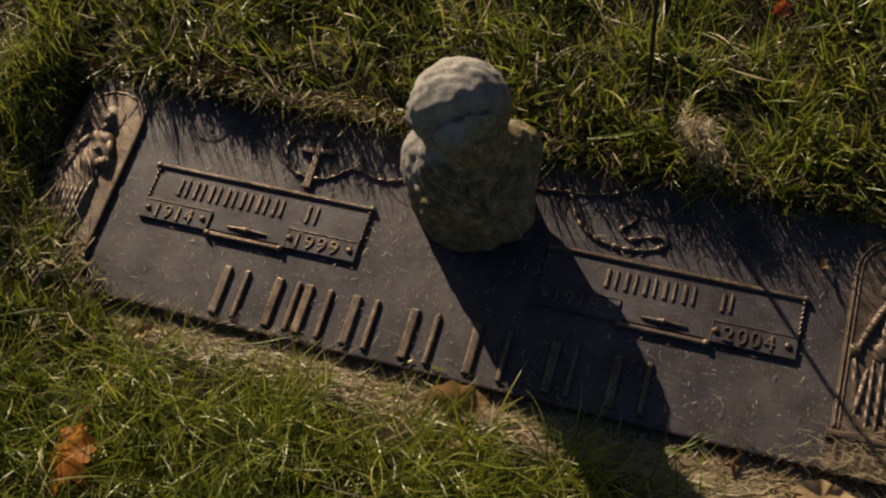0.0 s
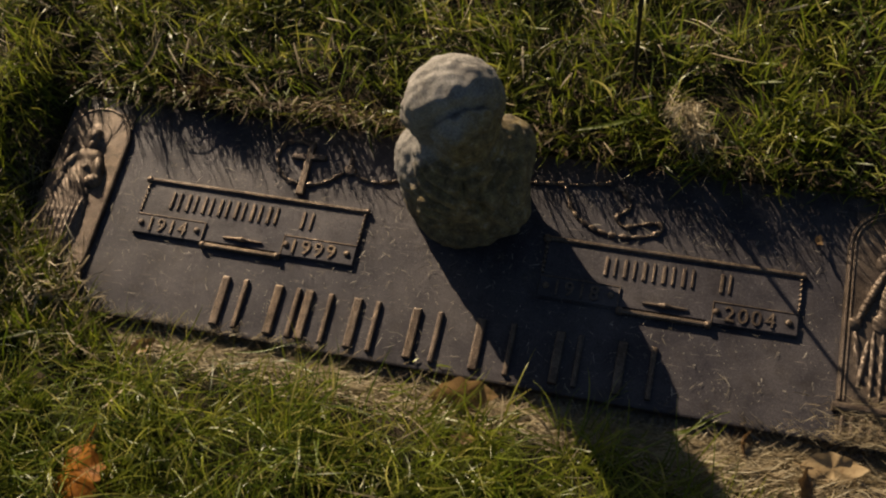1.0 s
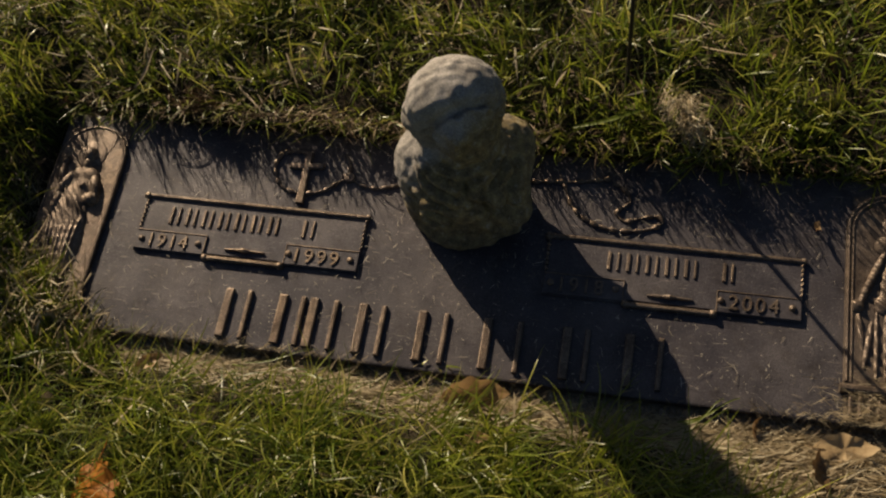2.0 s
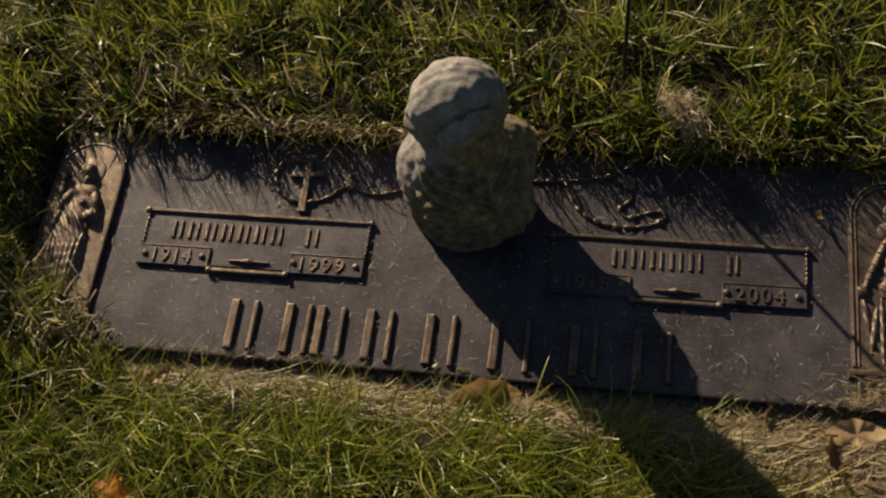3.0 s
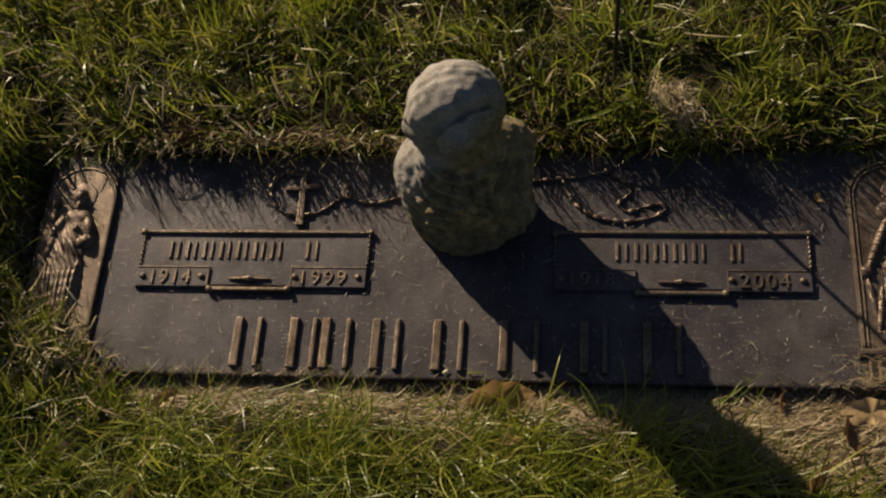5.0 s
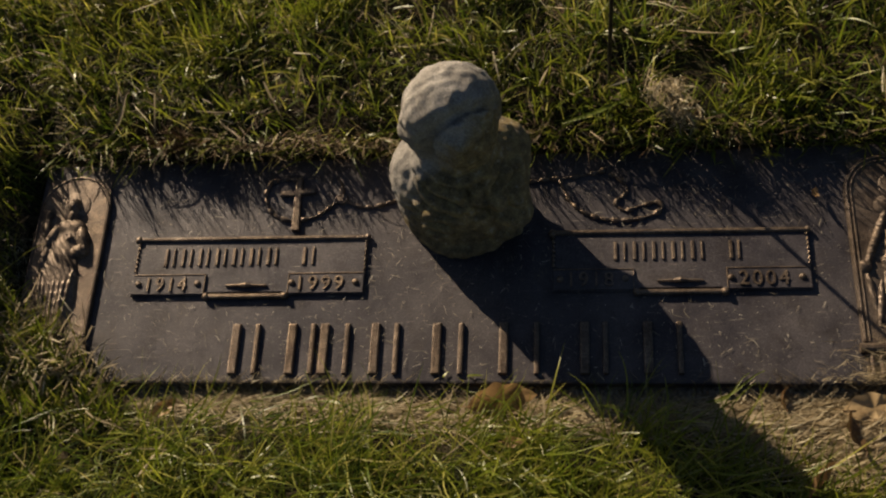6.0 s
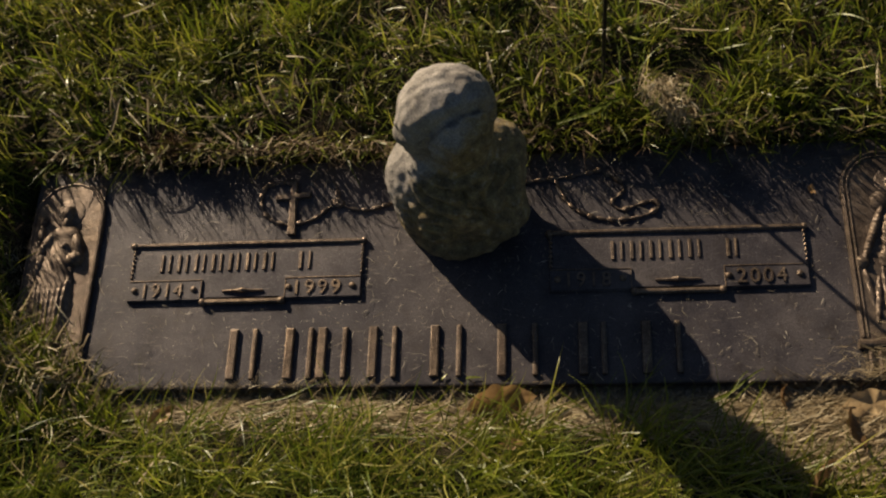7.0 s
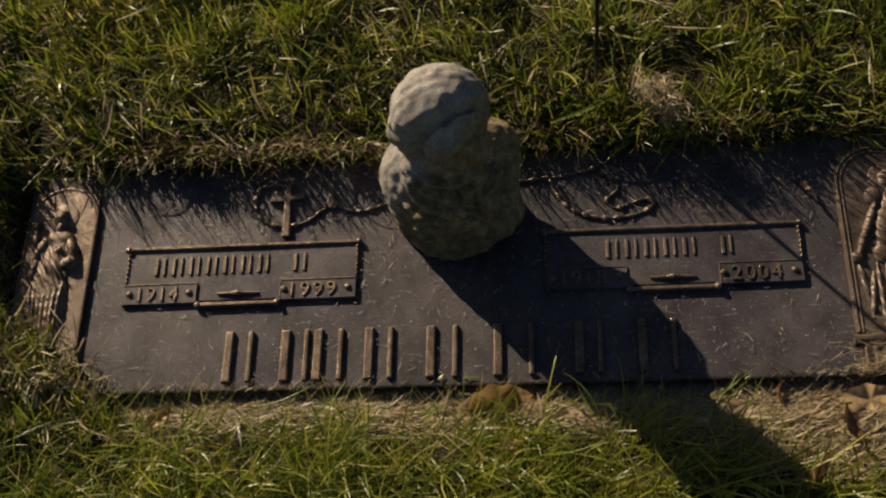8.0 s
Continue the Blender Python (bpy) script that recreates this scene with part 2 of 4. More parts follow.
def smooth_line(points, steps=6):
    """A Catmull-Rom line through points."""
    p = [Vector(q) for q in points]
    p = [2 * p[0] - p[1]] + p + [2 * p[-1] - p[-2]]
    out = []
    for a, b, c, d in zip(p, p[1:], p[2:], p[3:]):
        for k in range(steps):
            t = k / steps
            out.append(0.5 * (2 * b + (c - a) * t + (2 * a - 5 * b + 4 * c - d) * t * t + (3 * b - a - 3 * c + d) * t ** 3))
    return out + [p[-2]]


# ---- ground: one sheet, sunk under the marker, a low bank of sod round it ----
def outside(x, y):
    """How far a place lies outside the marker's plate."""
    dx = np.maximum(np.abs(x) - HALF_W, 0)
    dy = np.maximum(np.maximum(y - Y_TOP, Y_LOW - y), 0)
    return np.hypot(dx, dy)


def waves(x, y, n, lo, hi, seed):
    r = np.random.RandomState(seed)
    total = np.zeros_like(x)
    for _ in range(n):
        k, a, p = r.uniform(lo, hi), r.uniform(0, 2 * np.pi), r.uniform(0, 2 * np.pi)
        total += np.sin(k * (x * np.cos(a) + y * np.sin(a)) + p)
    return total / np.sqrt(n)


def ground_z(x, y):
    x, y = np.asarray(x, float), np.asarray(y, float)
    d = outside(x, y)
    back_side = 0.5 + 0.5 * np.tanh((y - 0.02 - 0.25 * (x < -HALF_W)) * 7)
    left_side = 0.5 - 0.5 * np.tanh((x + HALF_W + 0.01) * 30)
    front = -0.034 + 0.052 * (1 - np.exp(-d / 0.048))
    ragged = np.maximum(d + 0.007 * waves(x, y * 0.3, 7, 14, 70, 41) - 0.003, 0)
    bank = -0.005 + 0.031 * (1 - np.exp(-ragged / 0.022))
    near = np.exp(-(d / 0.8) ** 2)
    share = np.clip(np.maximum(back_side, 0.8 * left_side), 0, 1) * near + 0.6 * (1 - near)
    z = front * (1 - share) + bank * share
    z = z + (0.0050 * waves(x, y, 9, 18, 80, 3) + 0.003 * waves(x, y, 6, 3, 9, 4)) * np.clip(d / 0.05, 0, 1) * np.exp(-d / 1.2)
    z = z + 0.022 * np.exp(-((x + 0.67) / 0.055) ** 2 - ((y - 0.09) / 0.15) ** 2)
    z = z + 0.05 * waves(x, y, 4, 0.05, 0.2, 5) * np.clip((d - 3) / 20, 0, 1)
    return np.where(d <= 0.0, -0.055, z)


def grid_axis(lo, hi, step, far):
    inner = np.arange(lo, hi + step / 2, step)
    out, gap, v = [], step, hi
    while v < far:
        gap *= 1.28
        v += gap
        out.append(v)
    out = np.array(out)
    return np.concatenate([(lo - (out - hi))[::-1], inner, out])


gx, gy = grid_axis(-1.0, 1.0, 0.0125, 600), grid_axis(-0.75, 0.75, 0.0125, 600)
GX, GY = np.meshgrid(gx, gy)
gverts = np.stack([GX.ravel(), GY.ravel(), ground_z(GX, GY).ravel()], 1)
nx = len(gx)
gi = (np.arange(len(gy) - 1)[:, None] * nx + np.arange(nx - 1)[None]).ravel()
gfaces = np.stack([gi, gi + 1, gi + nx + 1, gi + nx], 1)
ground = new("ground", mesh_from("ground", gverts.tolist(), gfaces.tolist(), SOIL))
tagged(ground, "dark soil and thatch under a mown cemetery lawn", "ground", kind="structure")

# ---- grave marker ----
marker = new("grave_marker")
tagged(marker, "flat dark bronze double grave marker set in the lawn", "grave marker")


def rough_base():
    """The stone bed under the bronze, its edge broken and knobbly."""
    bm = slab(rect(-HALF_W - 0.012, Y_LOW - 0.024, HALF_W + 0.012, Y_TOP + 0.012), -0.07, -0.0165)
    bmesh.ops.triangulate(bm, faces=bm.faces)
    n = 170
    for row in range(3):
        for k in range(n):
            x = -HALF_W + 2 * HALF_W * (k + 0.5 + random.uniform(-0.2, 0.2)) / n
            r = random.uniform(0.0030, 0.0044)
            y = Y_LOW - 0.006 - 0.008 * row + random.uniform(-0.0015, 0.0015)
            bmesh.ops.create_icosphere(bm, subdivisions=1, radius=r, matrix=Matrix.Translation((x, y, -0.0165)) @ Matrix.Diagonal((1, 1.5, 1.3, 1)))
    return bm


part("stone_base", rough_base(), GRANITE, marker, "rough grey-brown stone bed with a knobbly edge")
part("bronze_plate", slab(rect(-HALF_W, Y_LOW, HALF_W, Y_TOP), -0.012, 0.0, 0.0025), PLATE, marker, "dark brown patinated bronze plate")


def numerals(text, x0, x1, y, height, z, parent):
    """Raised year in the built-in font, fitted to its place."""
    cu = bpy.data.curves.new("year", "FONT")
    cu.body, cu.size, cu.extrude, cu.bevel_depth, cu.space_character = text, 1.0, 0.05, 0.004, 1.22
    tmp = new("year", cu)
    dg = bpy.context.evaluated_depsgraph_get()
    me = bpy.data.meshes.new_from_object(tmp.evaluated_get(dg))
    bpy.data.objects.remove(tmp)
    co = np.empty(len(me.vertices) * 3)
    me.vertices.foreach_get("co", co)
    co = co.reshape(-1, 3)
    lo, hi = co.min(0), co.max(0)
    co = (co - lo) / (hi - lo)
    co[:, 0] = x0 + co[:, 0] * (x1 - x0)
    co[:, 1] = y + co[:, 1] * height
    co[:, 2] = z - 0.0005 + co[:, 2] * 0.0022
    me.vertices.foreach_set("co", co.ravel())
    me.materials.clear()
    me.materials.append(RAISED)
    me.update()
    return part_mesh("year", me, parent, "raised bronze year numerals " + text)


def bar(name, x0, x1, y0, y1, z0, z1, parent, bevel=0.0012, label="", material=None):
    return part(name, slab(rect(x0, y0, x1, y1), z0, z1, bevel), material or RAISED, parent, label)


def name_plate(cx, years, words):
    """A raised plate with rod borders, two date tabs, rivets and a dash; cx is its middle."""
    w, zt = 0.149, 0.0028
    plate = part("name_plate", slab([(cx - w, -0.041), (cx - 0.052, -0.041), (cx - 0.047, -0.037), (cx + 0.047, -0.037), (cx + 0.052, -0.041),
                                     (cx + w, -0.041), (cx + w, 0.036), (cx - w, 0.036)], 0.0, zt, 0.0012), PLATE, marker, "raised dark bronze name plate with rod borders")
    for side in (-1, 1):
        x0, x1 = (cx - w + 0.001, cx - 0.053) if side < 0 else (cx + 0.053, cx + w - 0.001)
        bar("date_tab", x0, x1, -0.0395, -0.0125, zt - 0.0005, zt + 0.0018, plate, 0.0008, material=PLATE)
        inner = x1 - 0.0014 if side < 0 else x0
        bar("tab_rim", x0, x1, -0.0141, -0.0125, zt + 0.0010, zt + 0.0026, plate, 0.0005, "thin raised rim of a date tab")
        bar("tab_rim", inner, inner + 0.0014, -0.0395, -0.0143, zt + 0.0010, zt + 0.0026, plate, 0.0005, "thin raised rim of a date tab")
    bm = add_tube(bmesh.new(), [(cx - w, 0.0362, zt), (cx, 0.0357, zt + 0.0005), (cx + w, 0.0352, zt)], 0.0032, 10)
    for s in (-1, 1):
        add_ball(bm, (cx + s * w, 0.0357, zt), 0.0052 if s < 0 else 0.0040)
    part("border_rod", bm, RAISED, plate, "worn golden border rod")
    bm = add_tube(bmesh.new(), [(cx - 0.049, -0.0425, zt), (cx + 0.049, -0.0425, zt)], 0.0034, 10)
    for s in (-1, 1):
        add_ball(bm, (cx + s * 0.050, -0.0425, zt), 0.0050)
    part("border_rod", bm, RAISED, plate, "worn golden border rod")
    for s in (-1, 1):
        bm = bmesh.new()
        for k in range(7):
            y = 0.030 - 0.0062 * k
            add_tube(bm, [(cx + s * (w - 0.0025), y - 0.002, zt + 0.001), (cx + s * (w - 0.0005), y + 0.002, zt + 0.0004)], 0.0017 if s < 0 else 0.0011, 7)
        part("rope_border", bm, RAISED, plate, "worn rope-twist border")
    bm = add_tube(bmesh.new(), [(cx - 0.026, -0.0285, zt + 0.001), (cx - 0.008, -0.0285, zt + 0.002), (cx, -0.0285, zt + 0.003), (cx + 0.008, -0.0285, zt + 0.002), (cx + 0.026, -0.0285, zt + 0.001)],
                  [0.0017, 0.0019, 0.0034, 0.0019, 0.0017], 8)
    part("dash_ornament", bm, RAISED, plate)
    for x in (cx - w + 0.009, cx - 0.063, cx + 0.058, cx + w - 0.011):
        part("rivet", add_ball(bmesh.new(), (x, -0.0255, zt + 0.0018), 0.0042, 0.75, 12), RAISED, plate, "round bronze rivet head")
    numerals(years[0], cx - 0.128, cx - 0.077, -0.0355, 0.0185, zt + 0.0018, plate)
    numerals(years[1], cx + 0.067, cx + 0.123, -0.0355, 0.0185, zt + 0.0018, plate)
    for x0, width in words:
        for xs, thick in ((x0, 0.0040), (x0 + width - 0.0028, 0.0028)):
            bar("inscription_bar", cx + xs, cx + xs + thick, -0.001, 0.0225, zt - 0.0005, zt + 0.0020, plate, 0.0007, "raised bronze inscription bar")
    return plate


name_plate(-0.262, ("1914", "1999"), [(-0.111 + 0.0222 * k, 0.0135) for k in range(7)] + [(0.068, 0.0150)])
name_plate(0.264, ("1918", "2004"), [(-0.076 + 0.0225 * k, 0.0140) for k in range(5)] + [(0.058, 0.0125)])

for x0, x1 in ((-0.280, -0.227), (-0.214, -0.116), (-0.108, -0.056), (-0.034, 0.021), (0.045, 0.110), (0.139, 0.189), (0.211, 0.273)):
    wide = x1 - x0 > 0.08
    strokes = [(x0 + 0.012, 0.0105), (x0 + 0.040, 0.0060), (x1 - 0.046, 0.0105), (x1 - 0.016, 0.0060)] if wide else [(x0 + 0.008, 0.0105), (x1 - 0.016, 0.0060)]
    for xs, thick in strokes:
        bar("inscription_bar", xs, xs + thick, -0.1425, -0.079, -0.0005, 0.0042, marker, 0.0018, "large raised bronze inscription bar")


# rosary chain and cross
def rosary(points, spacing, parent):
    """A thin raised strand with long beads, some close together."""
    line = smooth_line([(x, y, 0.0016) for x, y in points], 14)
    run = [0.0]
    for a, b in zip(line, line[1:]):
        run.append(run[-1] + (b - a).length)
    beads, at = [], spacing * 0.4
    while at < run[-1]:
        beads.append((at, random.uniform(0.0050, 0.0078), random.uniform(0.0024, 0.0038)))
        at += spacing * random.choice((0.8, 0.95, 1.0, 1.5))
    radii = []
    for t in run:
        r = 0.0013
        for c, half, high in beads:
            r = max(r, high * math.sqrt(max(0.0, 1 - ((t - c) / half) ** 2)))
        radii.append(r)
    return part("rosary_chain", add_tube(bmesh.new(), line, radii, 8), RAISED, parent, "raised beaded rosary chain")


rosary([(-0.246, 0.118), (-0.252, 0.100), (-0.246, 0.080), (-0.231, 0.066), (-0.206, 0.061), (-0.180, 0.068), (-0.161, 0.083), (-0.150, 0.089), (-0.134, 0.081), (-0.112, 0.078), (-0.085, 0.085), (-0.05, 0.1)], 0.0145, marker)
rosary([(-0.246, 0.118), (-0.225, 0.121), (-0.206, 0.119)], 0.0145, marker)
rosary([(0.06, 0.105), (0.088, 0.109), (0.123, 0.112), (0.150, 0.115), (0.180, 0.122)], 0.0155, marker)
rosary([(0.123, 0.112), (0.129, 0.096), (0.138, 0.078), (0.158, 0.062), (0.188, 0.053), (0.222, 0.055), (0.246, 0.066), (0.242, 0.076), (0.222, 0.072), (0.203, 0.066), (0.192, 0.077), (0.206, 0.092), (0.200, 0.107), (0.185, 0.116)], 0.0155, marker)
bm = slab([(-0.2125, 0.121), (-0.2050, 0.121), (-0.2045, 0.104), (-0.186, 0.1045), (-0.186, 0.0985), (-0.2045, 0.0965), (-0.2020, 0.046), (-0.2125, 0.046),
           (-0.2125, 0.0955), (-0.232, 0.0950), (-0.232, 0.1015), (-0.2130, 0.103)][::-1], 0.0, 0.0052, 0.0016)
part("cross", bm, RAISED, marker, "raised bronze cross")
bm = slab([(-0.151 + 0.0088 * math.cos(a * math.pi / 8), 0.0895 + 0.0072 * math.sin(a * math.pi / 8)) for a in range(16)], 0.0, 0.0042, 0.0022, 3)
part("medal", bm, RAISED, marker, "small oval bronze medal on the chain")
rosary([(-0.151, 0.096), (-0.153, 0.108), (-0.160, 0.122)], 0.0145, marker)


# relief panels at both ends
def arch_outline(x0, x1, y0, spring, n=14):
    c, r = (x0 + x1) / 2, (x1 - x0) / 2
    return [(x0, y0), (x1, y0)] + [(c + r * math.cos(k * math.pi / n), spring + r * 1.0 * math.sin(k * math.pi / n)) for k in range(n + 1)]


def relief(shapes, x0, x1, y0, y1, z0, fold, step=0.0010):
    """A figure in low relief: a height field of soft lumps, closed down into its panel."""
    xs, ys = np.arange(x0, x1, step), np.arange(y0, y1, step)
    X, Y = np.meshgrid(xs, ys)
    h = np.full_like(X, -0.003)
    for cx, cy, rx, ry, turn, top in shapes:
        a = radians(turn)
        u = ((X - cx) * math.cos(a) + (Y - cy) * math.sin(a)) / rx
        v = (-(X - cx) * math.sin(a) + (Y - cy) * math.cos(a)) / ry
        bump = 0.70 * top * np.sqrt(np.clip(1 - u * u - v * v, 0, 1)) - 0.003 * (u * u + v * v > 1)
        k = 0.0012
        m = np.clip(0.5 + 0.5 * (bump - h) / k, 0, 1)
        h = h * (1 - m) + bump * m + k * m * (1 - m)
    h = np.where(h > 0.001, h + fold(X, Y) * np.clip(h / 0.003, 0, 1), h)
    verts = np.stack([X.ravel(), Y.ravel(), (z0 + h).ravel()], 1)
    n = len(xs)
    i = (np.arange(len(ys) - 1)[:, None] * n + np.arange(n - 1)[None]).ravel()
    f = np.stack([i, i + 1, i + n + 1, i + n], 1)
    return mesh_from("relief_figure", verts.tolist(), f[(h.ravel()[f] > -0.0029).any(1)].tolist(), PANEL)


def panel(side):
    """An arched panel with a stepped rim, a ledge and a fluted foot; side -1 or 1."""
    xa, xb = (0.459, 0.556) if side > 0 else (-0.556, -0.459)
    z = 0.0048
    p = part("relief_panel", slab(arch_outline(xa, xb, -0.108, 0.083), 0.0, z, 0.0015), PANEL, marker, "arched brown bronze relief panel")
    # rim
    for k, off in ((0, 0.0025), (1, 0.0075))[:1 if side < 0 else 2]:
        line = [(xb - off, -0.105)] + arch_outline(xa + off, xb - off, -0.108, 0.083, 20)[2:] + [(xa + off, -0.105)]
        bm = add_tube(bmesh.new(), [(x, y, z - (0.0006 if side < 0 else 0.0002)) for x, y in line], (0.0020 if side < 0 else 0.0026) - 0.0008 * k, 7)
        part("panel_rim", bm, PANEL, p, "worn raised rim")
    # ledge and foot
    bm = add_tube(bmesh.new(), [(xa - 0.004, -0.113, 0.005), (xb + 0.002, -0.113, 0.005)], 0.0058, 10)
    part("ledge", bm, RAISED if side > 0 else PANEL, p, "rounded bronze ledge")
    part("foot", slab(rect(xa + 0.002, -0.147, xb - 0.002, -0.117), 0.0, 0.0045, 0.0012), PANEL, p, "fluted bronze foot")
    for k in range(9):
        x = xa + 0.008 + k * (xb - xa - 0.016) / 8
        part("flute", add_tube(bmesh.new(), [(x, -0.144, 0.0045), (x, -0.121, 0.0045)], 0.0028, 7), PANEL, p)
    return p, z


left_panel, pz = panel(-1)
robe = [(-0.511, -0.032, 0.027, 0.076, 3, 0.010), (-0.506, 0.032, 0.018, 0.034, 0, 0.012), (-0.507, 0.054, 0.021, 0.014, 0, 0.0115), (-0.507, 0.085, 0.0085, 0.0115, 0, 0.016),
        (-0.507, 0.071, 0.006, 0.010, 0, 0.012), (-0.507, 0.086, 0.021, 0.021, 0, 0.0030), (-0.487, 0.038, 0.0080, 0.020, 16, 0.013), (-0.488, 0.020, 0.012, 0.010, 20, 0.015),
        (-0.502, 0.036, 0.006, 0.006, 0, 0.016), (-0.529, 0.042, 0.0075, 0.021, -25, 0.012), (-0.539, 0.056, 0.0050, 0.018, 8, 0.009), (-0.540, 0.074, 0.0050, 0.006, 0, 0.009),
        (-0.535, 0.012, 0.006, 0.020, -8, 0.009), (-0.512, -0.098, 0.026, 0.010, 0, 0.008)]
# folds fall from the shoulder across the knees, and loop round the waist
for k in range(7):
    robe.append((-0.530 + 0.0062 * k, -0.040 - 0.004 * (k % 2), 0.0027, 0.050 - 0.003 * abs(k - 3), 7 - 1.5 * k, 0.0108 + 0.0010 * (k % 2)))
for k in range(4):
    robe.append((-0.519 + 0.0055 * k, 0.018 - 0.002 * k, 0.0030, 0.026, 24 + 5 * k, 0.0132))
part_mesh("relief_figure", relief(robe, -0.551, -0.464, -0.106, 0.128, pz, lambda X, Y: 0.0005 * np.sin(X * 900 + Y * 500) * np.clip((0.05 - Y) / 0.02, 0, 1)),
          left_panel, "robed standing figure in low bronze relief")
right_panel, pz = panel(1)
part_mesh("relief_figure", relief(
    [(0.518, 0.088, 0.020, 0.021, 0, 0.0022), (0.518, 0.087, 0.009, 0.011, 0, 0.008), (0.488, 0.022, 0.0050, 0.044, -22, 0.008), (0.472, -0.014, 0.008, 0.008, 0, 0.009),
     (0.500, 0.064, 0.010, 0.012, 0, 0.007), (0.505, 0.018, 0.008, 0.030, -6, 0.006), (0.500, -0.010, 0.010, 0.012, 0, 0.007), (0.524, 0.030, 0.018, 0.048, 0, 0.006), (0.540, 0.050, 0.008, 0.020, 15, 0.007),
     (0.476, -0.045, 0.0035, 0.026, 6, 0.005), (0.484, -0.060, 0.0035, 0.030, -8, 0.005), (0.493, -0.06, 0.0030, 0.042, 0, 0.005), (0.503, -0.06, 0.0030, 0.044, 0, 0.0055), (0.513, -0.06, 0.0030, 0.044, 0, 0.0055),
     (0.524, -0.06, 0.0030, 0.044, 0, 0.0055), (0.535, -0.06, 0.0035, 0.044, 0, 0.0055), (0.545, -0.03, 0.0035, 0.05, 0, 0.005)],
    0.466, 0.552, -0.106, 0.128, pz, lambda X, Y: 0.0012 * np.sin(X * 420 + Y * 430 + 2.0 * np.sin(Y * 60))), right_panel, "robed figure beside a scroll in low bronze relief")


# ---- statue ----
def smin(a, b, k):
    h = np.clip(0.5 + 0.5 * (b - a) / k, 0, 1)
    return b * (1 - h) + a * h - k * h * (1 - h)


def ellipsoid(p, c, r):
    q = (p - np.array(c)) / np.array(r)
    n = np.sqrt((q * q).sum(-1)) + 1e-9
    g = np.sqrt(((q / np.array(r)) ** 2).sum(-1)) + 1e-9
    return n * (n - 1) / g


def capsule(p, a, b, ra, rb=None):
    a, b = np.array(a, float), np.array(b, float)
    h = np.clip(((p - a) @ (b - a)) / ((b - a) @ (b - a)), 0, 1)
    return np.sqrt(((p - a - h[..., None] * (b - a)) ** 2).sum(-1)) - (ra + ((rb or ra) - ra) * h)


def ring(p, c, normal, major, minor, squash=1.0):
    n = np.array(normal, float) / np.linalg.norm(normal)
    q = p - np.array(c)
    h = q @ n
    r = np.sqrt(np.maximum((q * q).sum(-1) - h * h, 1e-12)) - major
    return np.sqrt((r * squash) ** 2 + h * h) - minor


def lumps(p, n, lo, hi, seed):
    r = np.random.RandomState(seed)
    total = np.zeros(p.shape[:-1])
    for _ in range(n):
        k = r.normal(size=3)
        k = k / np.linalg.norm(k) * r.uniform(lo, hi)
        total = total + np.sin(p @ k + r.uniform(0, 6.28))
    return total / math.sqrt(n)


